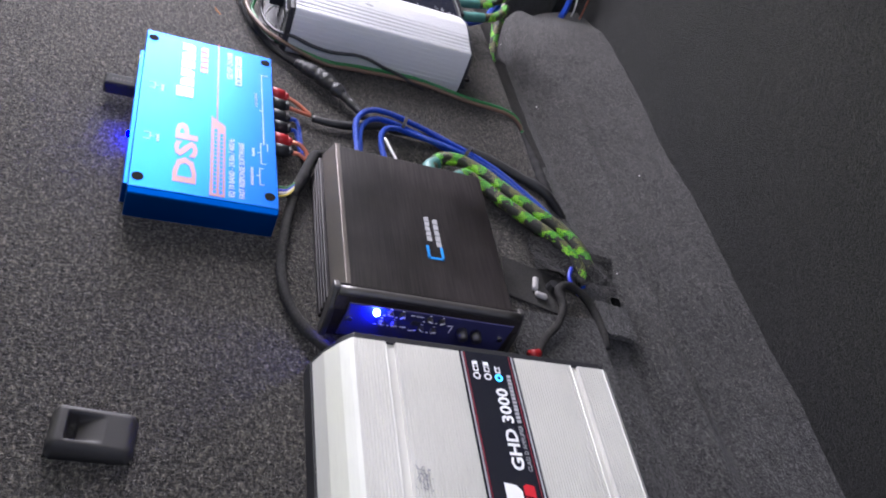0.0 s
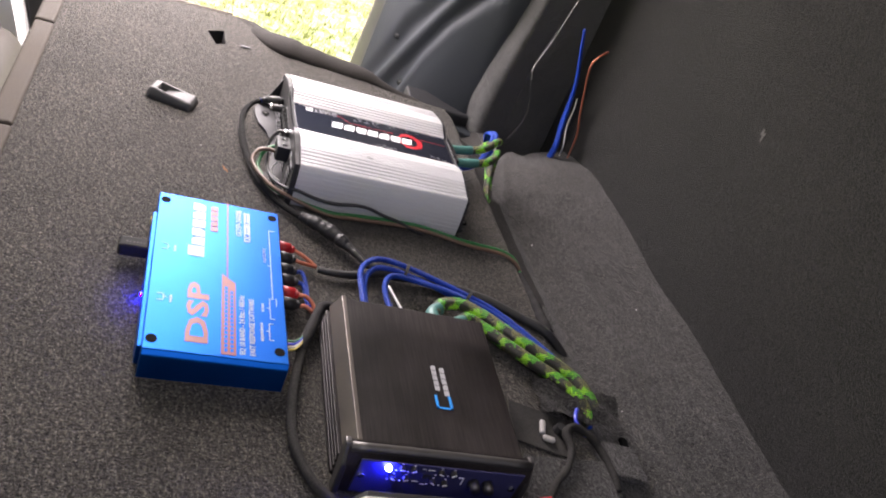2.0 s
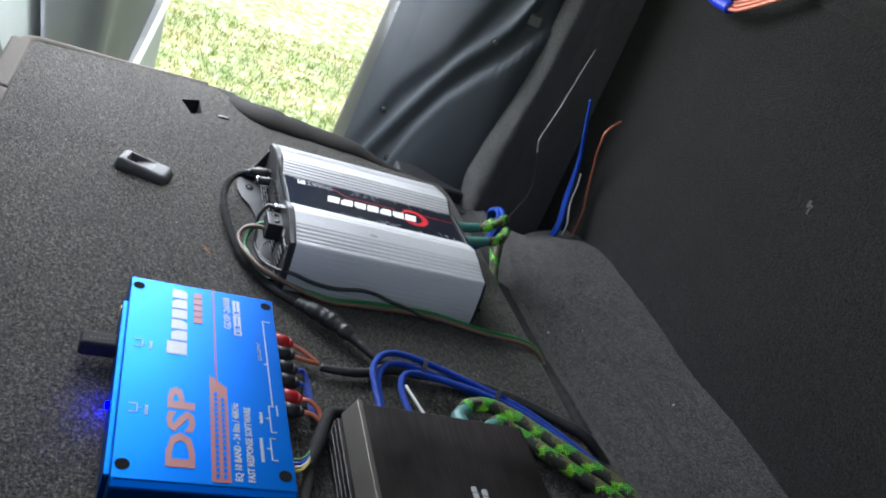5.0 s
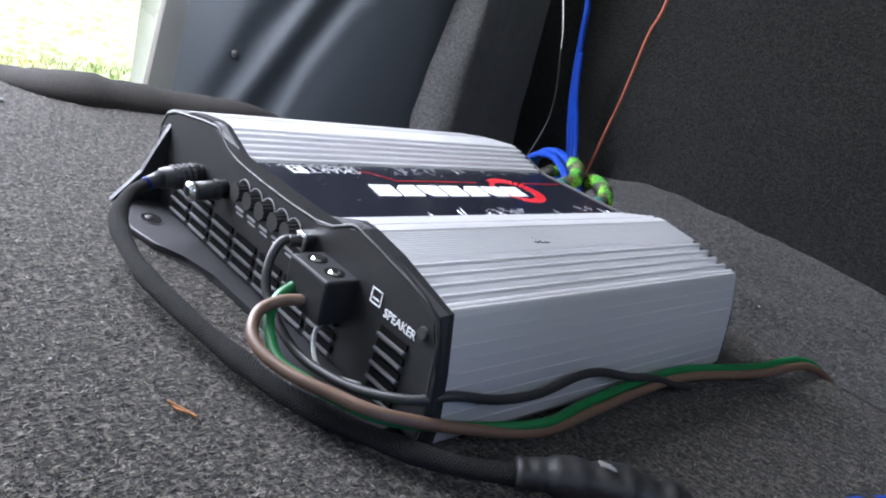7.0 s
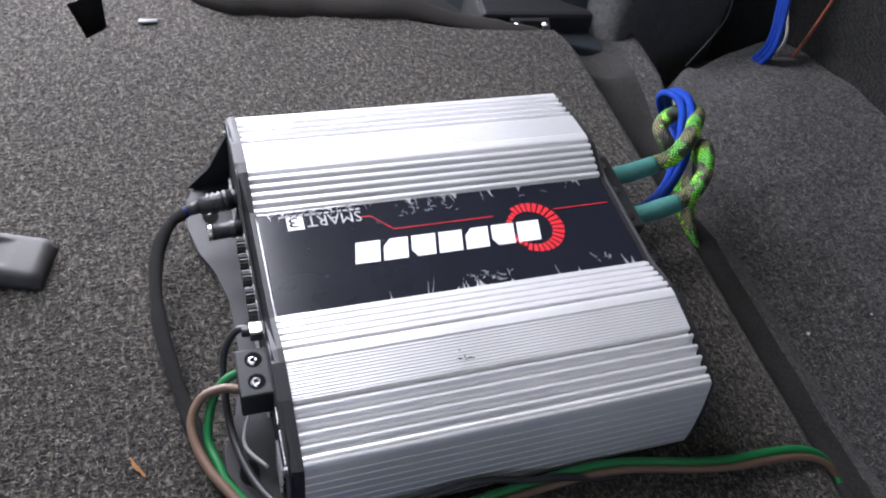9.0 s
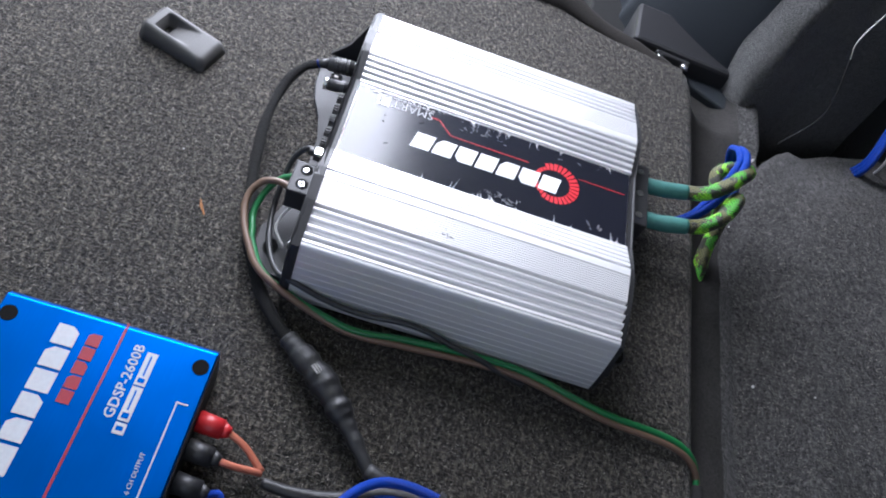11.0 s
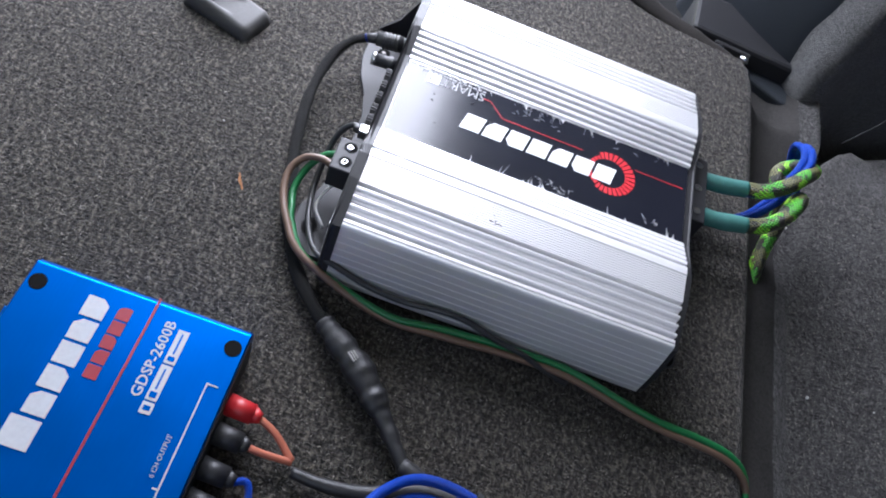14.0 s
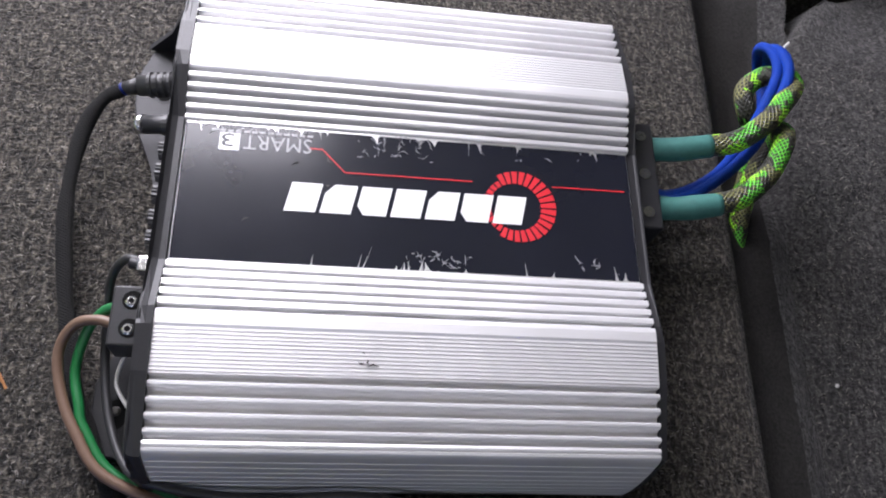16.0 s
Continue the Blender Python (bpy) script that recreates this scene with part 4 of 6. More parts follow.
tagged(part("torn_edge", shreds(0.07, 0.1, -0.0325, -0.022, 8), SHRED, label), kind="stuff")
for y0, y1 in ((LY - 0.0008, LY + 0.0003), (-LY - 0.0003, -LY + 0.0005)):
    part("bare_edge", bars([(XL + 0.001, XR - 0.001, y0, y1)], 0.0006), ALU_WORN, label, at=pose(0, 0, Z - 0.0005))
tagged(part("scratch", shreds(-0.080, -0.010, -0.015, 0.020, 7), NICK, label, "fine scratches in the film"), kind="stuff")
tagged(part("scuff", shreds(-0.019, -0.015, -0.078, -0.070, 9), NICK, amp, at=pose(0, 0, 0.0588 - Z)), kind="stuff")
# fine red line, stepped towards the model name
for a, b in (((0.103, 0.0125), (0.068, 0.0125)), ((0.030, 0.0125), (-0.028, 0.0125)), ((-0.028, 0.0125), (-0.0385, 0.0235)), ((-0.0385, 0.0235), (-0.044, 0.0235))):
    a, b = Vector(a), Vector(b)
    nrm = Vector((-(b - a).y, (b - a).x)).normalized() * 0.00025
    part("red_line", add_prism(bmesh.new(), [tuple(a - nrm), tuple(b - nrm), tuple(b + nrm), tuple(a + nrm)], 0, 0.0003, 'z'), PRINT_RED, label, at=pose(0, 0, Z - 0.0002))
# ring of red wedges, swelling to one side
RC = Vector((0.0500, 0.0010))
for i in range(30):
    a0, a1 = 2 * math.pi * (i + 0.14) / 30, 2 * math.pi * (i + 0.86) / 30
    mid = (a0 + a1) / 2
    r_in, r_out = 0.0120, 0.0178 + 0.0014 * math.cos(mid - 0.3)
    if math.cos(mid) < -0.55:
        r_out = 0.0150
    q = [(RC.x + r * math.cos(a), RC.y + r * math.sin(a)) for r, a in ((r_in, a0), (r_out, a0), (r_out, a1), (r_in, a1))]
    part("ring_wedge", add_prism(bmesh.new(), q, 0, 0.0003, 'z'), PRINT_RED, label, at=pose(0, 0, Z - 0.0002))
wordmark(label, 7, 0.108, 0.0140, lay(0.0560, 0.0060, Z - 0.0001, '-x'), PRINT_WHITE, 0.003)
part("model_name", words("SMART", 0.0105, 0.030), PRINT_GREY, label, at=lay(-0.0430, 0.0280, Z - 0.0001, '-x'))
part("model_badge", bars([(0, 0.0088, -0.0007, 0.0080)]), PRINT_WHITE, label, at=lay(-0.0750, 0.0278, Z - 0.0001, '-x'))
part("model_number", words("3", 0.0095, 0.0055), FILM_BLACK, label, at=lay(-0.0765, 0.0280, Z + 0.0001, '-x'))
part("fine_print", bars([(0.0035 * i, 0.0035 * i + 0.0026, 0, 0.0012) for i in range(13)]), PRINT_GREY, label, at=lay(-0.0430, 0.0302, Z - 0.0002, '-x'))

# ---------------------------------------------------------------- blue processor
DX0, DX1, DY0, DY1, DZ = -0.2375, -0.1190, -0.4000, -0.1810, 0.0278
DSP_AT = pose(-0.00452, 0.0096, 0.0005) @ Matrix.Diagonal((0.9915, 1.0365, 1, 1))
dsp = thing("blue_sound_processor", DSP_AT, "blue anodised sound processor box with printed lettering", "sound processor")
bm = bmesh.new()
add_prism(bm, [(DY0, -0.003), (DY0 + 0.001, DZ - 0.004), (DY0 + 0.0045, DZ), (DY1 - 0.0045, DZ), (DY1 - 0.001, DZ - 0.004), (DY1, -0.003)], DX0, DX1, 'x')
bmesh.ops.bevel(bm, geom=list(bm.edges), offset=0.0007, segments=1, affect='EDGES')
part("case", bm, BLUE_ALU, dsp, "blue anodised aluminium case")
part("side_plate", box(DX0 - 0.0035, DX0 + 0.001, DY0 + 0.012, DY1 - 0.030, 0.001, DZ - 0.006, 0.0008), BLUE_ALU, dsp)
part("side_plate", box(DX1 - 0.001, DX1 + 0.0010, DY0 + 0.006, DY1 - 0.006, 0.001, DZ - 0.004, 0.0006), BLACK_PLASTIC, dsp)
for x, y in ((-0.2310, -0.1960), (-0.1255, -0.1955), (-0.2310, -0.3840), (-0.1265, -0.3825)):
    part("mounting_hole", cyl((x, y, DZ - 0.004), (x, y, DZ + 0.0003), 0.0046, 0.0046, 20), HOLE, dsp)
PZ = DZ + 0.0001


def printed(name, bm, material, x, y, label=""):
    return part(name, bm, material, dsp, label, at=lay(x, y, PZ))


wordmark(dsp, 6, 0.083, 0.0120, lay(-0.1925, -0.2755, PZ), PRINT_PALE, 0.0, 1.25)
wordmark(dsp, 5, 0.041, 0.0070, lay(-0.1805, -0.2345, PZ), PRINT_CRIMSON)
printed("title", words("DSP", 0.0250, 0.073, 0.0002, 0.0008), PRINT_DULL_RED, -0.1875, -0.3850, "large orange-red letters")
printed("red_rule", bars([(0, 0.117, -0.0007, 0.0007)]), PRINT_CRIMSON, -0.1710, -0.3000)
bm = bmesh.new()
add_prism(bm, [(0, 0), (0.088, 0), (0.099, 0.0125), (0, 0.0125)], 0, 0.0003, 'z')
printed("red_panel", bm, PRINT_DULL_RED, -0.1635, -0.3925, "orange-red panel with fine print")
printed("panel_print", bars([(0.003 + 0.005 * i, 0.0066 + 0.005 * i, 0.0022, 0.0048) for i in range(15)] + [(0.003 + 0.005 * i, 0.0066 + 0.005 * i, 0.0072, 0.0098) for i in range(16)], 0.0005), BLUE_ALU, -0.1635, -0.3925)
printed("model_name", words("GDSP-2600B", 0.0078, 0.042, 0.0002, 0.0001), PRINT_PALE, -0.1575, -0.2350)
printed("badge", bars([(0, 0.0060, 0, 0.0060)]), PRINT_PALE, -0.1490, -0.2415)
printed("badge", bars([(0, 0.0190, 0, 0.0060)]), PRINT_PALE, -0.1490, -0.2345)
printed("badge", bars([(0, 0.0190, 0, 0.0060)]), PRINT_PALE, -0.1490, -0.2145)
printed("badge_print", bars([(0.0018, 0.0042, 0.0012, 0.0048), (0.0085, 0.0115, 0.0012, 0.0048), (0.0130, 0.0240, 0.0026, 0.0035), (0.0285, 0.0310, 0.0012, 0.0048), (0.0325, 0.0440, 0.0026, 0.0035)], 0.0005), BLUE_ALU, -0.1490, -0.2415)
printed("feature_line", words("EQ 10 BAND - 24 Bits / 48KHz", 0.0066, 0.071, 0.0002, 0.00012), PRINT_PALE, -0.1560, -0.3905)
printed("feature_line", words("FAST RESPONSE SOFTWARE", 0.0066, 0.068, 0.0002, 0.00012), PRINT_PALE, -0.1475, -0.3905)
printed("bracket", bars([(-0.045, 0.055, -0.0004, 0.0004), (-0.055, -0.0447, -0.0035, -0.0027), (0.054, 0.0548, -0.0060, 0.0), (-0.0005, 0.0004, 0, 0.003)]), PRINT_PALE, -0.1300, -0.2720)
printed("bracket", bars([(0, 0.026, -0.0004, 0.0004), (-0.0003, 0.0004, -0.004, 0), (0.0256, 0.0262, -0.004, 0), (0.013, 0.0137, 0, 0.003)]), PRINT_PALE, -0.1330, -0.3440)
printed("bracket", bars([(0, 0.020, -0.0004, 0.0004), (-0.0003, 0.0004, -0.004, 0), (0.0196, 0.0202, -0.004, 0), (0.010, 0.0107, 0, 0.003)]), PRINT_PALE, -0.1345, -0.3700)
printed("output_legend", words("6 CH OUTPUT", 0.0036, 0.021), PRINT_PALE, -0.1345, -0.2680)
printed("input_legend", bars([(0.0022 * i, 0.0022 * i + 0.0015, 0, 0.0022) for i in range(5)]), PRINT_PALE, -0.1385, -0.3360)
printed("input_legend", bars([(0.0022 * i, 0.0022 * i + 0.0015, 0, 0.0022) for i in range(10)]), PRINT_PALE, -0.1400, -0.3720)
for y in (-0.2720, -0.3390):
    printed("side_bracket", bars([(0, 0.0007, 0, 0.0055), (0, 0.0085, -0.0003, 0.0004), (0.0078, 0.0085, 0, 0.0055), (0.004, 0.0046, -0.003, 0)]), PRINT_PALE, -0.2250, y)
    printed("side_legend", bars([(0.0018 * i, 0.0018 * i + 0.0012, 0, 0.0020) for i in range(5)]), PRINT_PALE, -0.2180, y - 0.001)
# status light under the plate
part("status_light", box(DX0 - 0.0048, DX0 - 0.0034, -0.3145, -0.3115, 0.006, 0.0085), LED_DEEP, dsp, "blue status light")
part("yellow_tag", box(DX0 - 0.004, DX0 + 0.0, -0.212, -0.204, 0.004, 0.012, 0.001), YELLOW_PVC, dsp)

dongle = thing("wireless_dongle", pose(-0.2395, -0.2558, 0.0120, 0, 0, 0), "black plastic wireless dongle plugged into the processor", "dongle")
part("dongle_body", box(-0.0300, -0.0035, -0.0080, 0.0080, -0.0065, 0.0065, 0.0028, 3), DULL_BLACK, dongle)
part("dongle_print", bars([(0.002 + 0.003 * i, 0.0034 + 0.003 * i, 0, 0.0014) for i in range(6)]), NICK, dongle, at=pose(-0.0255, -0.0015, 0.0064))

# ---------------------------------------------------------------- black amplifier
KZ = 0.0470
kamp = thing("black_amplifier", pose(-0.0045, -0.4160, 0, 0, 0, -2.0), "black brushed amplifier with a blue-lit control panel", "amplifier")
KX, KY0, KY1 = 0.0740, -0.0760, 0.0890
part("case", prism([(-KX - 0.004, 0.002), (-KX - 0.004, 0.030), (-KX + 0.004, KZ), (KX - 0.004, KZ), (KX, KZ - 0.006), (KX, 0.002)], KY0, KY1, 'y', 0.0008), BLACK_BRUSHED, kamp, "black brushed aluminium case")
part("side_chamfer", prism([(-KX - 0.0060, 0.0315), (-KX + 0.0012, KZ + 0.0010), (-KX + 0.0050, KZ + 0.0010), (-KX + 0.0050, KZ - 0.001), (-KX - 0.0040, 0.030)], KY0, KY1 + 0.002, 'y', 0.0004), CHAMFER, kamp, "dark polished chamfered edge")
for i in range(4):
    part("side_fin", box(-KX - 0.0085, -KX - 0.0035, KY0, KY1, 0.004 + 0.0068 * i, 0.0085 + 0.0068 * i, 0.0006), BLACK_BRUSHED, kamp)
bz = bmesh.new()
add_prism(bz, [(KY0 - 0.0145, 0.003), (KY0 - 0.0145, 0.034), (KY0 - 0.009, KZ), (KY0 - 0.001, KZ + 0.002), (KY0, KZ - 0.002), (KY0 - 0.004, KZ - 0.004), (KY0 - 0.0125, 0.030), (KY0 - 0.0105, 0.003)], -KX - 0.006, KX + 0.003, 'x')
bmesh.ops.bevel(bz, geom=list(bz.edges), offset=0.0008, segments=2, affect='EDGES', profile=0.5)
bezel = part("front_bezel", bz, BLACK_BRUSHED, kamp, "dark metal front bezel")
part("bezel_bar", tube([(-KX - 0.004, KY0 - 0.006, KZ - 0.0015), (0, KY0 - 0.006, KZ - 0.0012), (KX + 0.001, KY0 - 0.006, KZ - 0.0015)], 0.0042, 12, 6), DARK_CHROME, kamp, "rounded polished bar above the controls", smooth=True)
part("bezel_post", prism([(KY0 - 0.018, 0.004), (KY0 - 0.0145, 0.034), (KY0 - 0.006, KZ + 0.003), (KY0 + 0.001, KZ + 0.002), (KY0 - 0.004, 0.034), (KY0 - 0.008, 0.004)], -KX - 0.0090, -KX - 0.0035, 'x', 0.0012), DARK_CHROME, kamp, "polished corner post")
part("bezel_post", prism([(KY0 - 0.018, 0.004), (KY0 - 0.0145, 0.034), (KY0 - 0.006, KZ + 0.003), (KY0 + 0.001, KZ + 0.002), (KY0 - 0.004, 0.034), (KY0 - 0.008, 0.004)], KX - 0.001, KX + 0.0045, 'x', 0.0012), DARK_CHROME, kamp)
FY = KY0 - 0.0172
# the power light's blue glow is put into the panel's base colour
part("control_panel", box(-KX + 0.004, KX - 0.006, FY + 0.0001, FY + 0.0016, 0.008, 0.0450, 0.0004), PANEL, bezel, "matt dark control panel, tinted with the power light's blue glow")
led = bmesh.new()
bmesh.ops.create_uvsphere(led, u_segments=16, v_segments=10, radius=0.0026, matrix=Matrix.Translation((-0.0480, FY - 0.0020, 0.0410)))
part("power_light", led, LED_BLUE, bezel, "glowing blue power light", smooth=True)
KNOBS = [(-0.0370, 0.0412), (-0.0270, 0.0407), (-0.0040, 0.0402), (0.0065, 0.0402), (-0.0410, 0.0298), (-0.0305, 0.0298), (-0.0075, 0.0288), (0.0030, 0.0283)]
for x, z in KNOBS:
    k = part("control_knob", cyl((x, FY, z), (x, FY - 0.0030, z), 0.0026, 0.0023, 12), DARK_CHROME, bezel)
    part("knob_slot", bars([(-0.0020, 0.0020, -0.0004, 0.0004)], 0.0004), PRINT_WHITE, k, at=pose(x, FY - 0.0030, z, 90, 0, 0) @ Matrix.Rotation(x * 90, 4, 'Z'))
    part("knob_print", bars([(-0.0042, -0.0026, -0.0044, -0.0036), (0.0024, 0.0042, -0.0044, -0.0036), (-0.0008, 0.0008, 0.0034, 0.0040)], 0.0004), PRINT_WHITE, bezel, at=pose(x, FY + 0.0002, z, 90, 0, 0))
for rect in [(-0.0200, -0.0165, 0.0315, 0.0322), (-0.0150, -0.0090, 0.0312, 0.0319), (-0.0240, -0.0190, 0.0165, 0.0172), (-0.0165, -0.0115, 0.0235, 0.0240), (-0.0165, -0.0115, 0.0140, 0.0145), (0.0130, 0.0175, 0.0255, 0.0265), (0.0168, 0.0176, 0.0180, 0.0255)]:
    part("control_print", bars([rect], 0.0004), PRINT_WHITE, bezel, at=pose(0, FY + 0.0002, 0.0095, 90, 0, 0))
part("slide_switch", box(-0.017, -0.010, FY - 0.001, FY + 0.001, 0.0315, 0.0355), RUBBER, bezel)
for x in (0.0270, 0.0390):
    part("phono_socket", cyl((x, FY + 0.001, 0.0315), (x, FY - 0.008, 0.0315), 0.0045, 0.0042, 14), DARK_CHROME, bezel, smooth=True)
part("cap_screw", cyl((0.062, FY, 0.029), (0.062, FY - 0.002, 0.029), 0.0028, 0.0025, 10), STEEL, bezel)
part("cap_screw", cyl((-0.066, FY, 0.029), (-0.066, FY - 0.002, 0.029), 0.0028, 0.0025, 10), STEEL, bezel)
# wordmark: blue hook with two rows of white blocks
bm = bmesh.new()
for r in ((0, 0.0022, 0, 0.0150), (0, 0.0150, 0, 0.0024), (0, 0.0150, 0.0126, 0.0150)):
    add_box(bm, r[0], r[1], r[2], r[3], 0, 0.0003)
part("wordmark_hook", bm, PRINT_BLUE, kamp, "blue open-square mark", at=lay(0.0155, -0.0335, KZ + 0.0001))
wordmark(kamp, 5, 0.030, 0.0045, lay(0.0070, -0.0130, KZ + 0.0001), PRINT_GREY)
wordmark(kamp, 5, 0.034, 0.0046, lay(0.0150, -0.0185, KZ + 0.0001), PRINT_GREY)

# ---------------------------------------------------------------- pale ribbed amplifier
wamp = thing("pale_ribbed_amplifier", pose(0.0224, -0.5465, 0, 0, 0, -1.8), "cream ribbed amplifier with a black lettered centre band", "amplifier")


def ribs(x0, x1, z, pitch=0.0021):
    n = max(2, int((x1 - x0) / pitch))
    p = []
    for i in range(n):
        a = x0 + (x1 - x0) * i / n
        w = (x1 - x0) / n
        p += [(a, z), (a + w * 0.55, z), (a + w * 0.62, z - 0.0006), (a + w * 0.93, z - 0.0006)]
    return p


WZ = 0.0515
prof = [(-0.1240, 0.0), (-0.1240, 0.0150), (-0.1190, 0.0300), (-0.1115, 0.0430), (-0.1065, 0.0490), (-0.1040, WZ)]
prof += ribs(-0.1030, -0.0800, WZ) + [(-0.0795, WZ), (-0.0785, WZ - 0.003), (-0.0722, WZ - 0.003), (-0.0715, WZ)]
prof += ribs(-0.0710, -0.0215, WZ) + [(-0.0212, WZ - 0.002), (0.0245, WZ - 0.002)]
prof += ribs(0.0250, 0.0750, WZ) + [(0.0755, WZ), (0.0765, WZ - 0.003), (0.0815, WZ - 0.003), (0.0822, WZ)]
prof += ribs(0.0828, 0.1050, WZ) + [(0.1060, WZ), (0.1110, 0.0480), (0.1180, 0.0300), (0.1210, 0.0)]
part("ribbed_body", prism(prof, -0.26, 0.0, 'y'), ALU_CREAM, wamp, "cream ribbed aluminium body")
part("end_plate", prism([(-0.1220, 0.0), (-0.1220, 0.0150), (-0.1095, 0.0420), (-0.1025, 0.0500), (0.1040, 0.0500), (0.1095, 0.0470), (0.1190, 0.0)], 0.0, 0.006, 'y', 0.0006), BLACK_PLASTIC, wamp)
part("edge_trim", prism([(-0.1255, 0.0), (-0.1255, 0.0165), (-0.1235, 0.0165), (-0.1235, 0.0)], -0.26, 0.001, 'y'), BLACK_PLASTIC, wamp)
band = part("centre_band", box(-0.0210, 0.0243, -0.26, 0.001, WZ - 0.0022, WZ - 0.0004, 0.0002), FILM_BLACK, wamp, "black centre band with red pinstripes")
BZ = WZ - 0.0003
part("pinstripe", bars([(-0.0180, -0.0173, -0.26, 0.0)]), PRINT_CRIMSON, band, at=pose(0, 0, BZ))
part("pinstripe", bars([(-0.0200, -0.0188, -0.26, 0.0)]), PRINT_GREY, band, at=pose(0, 0, BZ))
part("pinstripe", bars([(0.0195, 0.0201, -0.26, 0.0)]), PRINT_CRIMSON, band, at=pose(0, 0, BZ))
part("pinstripe", bars([(0.0215, 0.0228, -0.26, 0.0)]), PRINT_GREY, band, at=pose(0, 0, BZ))
for i, x in enumerate((-0.0105, -0.0015, 0.0075)):
    ring = bmesh.new()
    for k in range(16):
        a0, a1 = 2 * math.pi * k / 16, 2 * math.pi * (k + 1) / 16
        add_prism(ring, [(r * math.cos(a), r * math.sin(a)) for r, a in ((0.0019, a0), (0.0030, a0), (0.0030, a1), (0.0019, a1))], 0, 0.0003, 'z')
    part("indicator", ring, LED_CYAN if i == 2 else PRINT_WHITE, band, "lit cyan indicator" if i == 2 else "", at=pose(x, -0.0205, BZ))
    part("indicator_legend", bars([(0, 0.009 if i < 2 else 0.006, 0, 0.0042)]), PRINT_WHITE, band, at=lay(x + 0.0022, -0.0165, BZ))
    part("legend_print", bars([(0.001, 0.0038, 0.0010, 0.0032), (0.0045, 0.0058, 0.0010, 0.0032)], 0.0005), FILM_BLACK, band, at=lay(x + 0.0022, -0.0165, BZ))
part("model_name", words("GHD 3000", 0.0128, 0.066, 0.0002, 0.0003), PRINT_WHITE, band, at=lay(0.0115, -0.0960, BZ))
part("class_line", words("CLASS D AMPLIFIER", 0.0046, 0.036), PRINT_GREY, band, at=lay(0.0175, -0.0960, BZ))
part("class_line", bars([(0.0032 * i, 0.0032 * i + 0.0024, 0, 0.0032) for i in range(13)]), PRINT_GREY, band, at=lay(0.0175, -0.0580, BZ))
wordmark(band, 6, 0.100, 0.0125, lay(0.0055, -0.2060, BZ), PRINT_WHITE, 0.002, 1.25)
wordmark(band, 5, 0.050, 0.0085, lay(0.0155, -0.1560, BZ), PRINT_RED, 0.002)
part("scuff", shreds(-0.006, 0.004, -0.016, 0.0, 40), PRINT_GREY, wamp, at=pose(-0.0640, -0.1000, WZ - Z + 0.00005))


# ---------------------------------------------------------------- seat release bezels
def bezel_thing(x, y, turn, ln, wd, label, material, slot=1.0):
    """A pillow-edged plastic bezel: a sunk pocket at one end whose floor ramps up to the other between flaring walls."""
    e = thing("seat_bezel", pose(x, y, 0, 0, 0, turn), label, "bezel", "seat bezels")
    bm = bmesh.new()
    a, c, nu, nv = ln / 2, wd / 2, 64, 40
    s0, s1 = -a * 0.62, a * (-0.62 + 0.98 * slot)

    def height(u, v):
        du, dv = a - abs(u), c - abs(v)
        edge = min(du, dv)
        if du < 0.007 and dv < 0.007:
            edge = 0.007 - math.hypot(0.007 - du, 0.007 - dv)
        rim = 0.0135 - 0.0045 * (u + a) / (2 * a)
        z = rim * max(0.0, 1 - max(0.0, 1 - edge / 0.0065) ** 2.2) ** 0.5
        if s0 < u < s1:
            t = (u - s0) / (s1 - s0)
            half = c * (0.46 + 0.06 * t)
            wall = step(half - abs(v), 0.00045) * step(u - s0, 0.0003)
            floor = 0.0015 if t < 0.26 else 0.0045 + (rim - 0.0047) * min(1.0, (t - 0.26) / 0.74) ** 0.8
            z += (min(floor, z) - z) * wall
        return z

    rows = [[bm.verts.new((u, v, height(u, v))) for u in (-a + ln * i / nu for i in range(nu + 1))] for v in (-c + wd * j / nv for j in range(nv + 1))]
    for j in range(nv):
        for i in range(nu):
            bm.faces.new((rows[j][i], rows[j][i + 1], rows[j + 1][i + 1], rows[j + 1][i]))
    rim_verts = [rows[0][i] for i in range(nu + 1)] + [rows[j][nu] for j in range(1, nv + 1)] + [rows[nv][i] for i in range(nu - 1, -1, -1)] + [rows[j][0] for j in range(nv - 1, 0, -1)]
    bm.faces.new(rim_verts)
    part("bezel_body", bm, material, e, smooth=True)
    part("pocket_floor", box(s0 + 0.0008, s0 + 0.26 * (s1 - s0), -c * 0.43, c * 0.43, 0.0012, 0.0019), GAP_BLACK, e)
    return e


bezel_thing(-0.2370, 0.0660, -17, 0.058, 0.033, "charcoal plastic seat release bezel with a sunk slot", BEZEL_GREY)
bezel_thing(-0.2400, -0.6020, -4, 0.051, 0.034, "charcoal plastic seat bezel lying near the pale amplifier", BEZEL_DARK, 0.86)
# ---------------------------------------------------------------- cables


def cable(name, pts, radius, material, label, category="cable", group="", **kw):
    ob = part(name, tube(pts, radius, **kw), material, smooth=True)
    return tagged(ob, label, category, group)


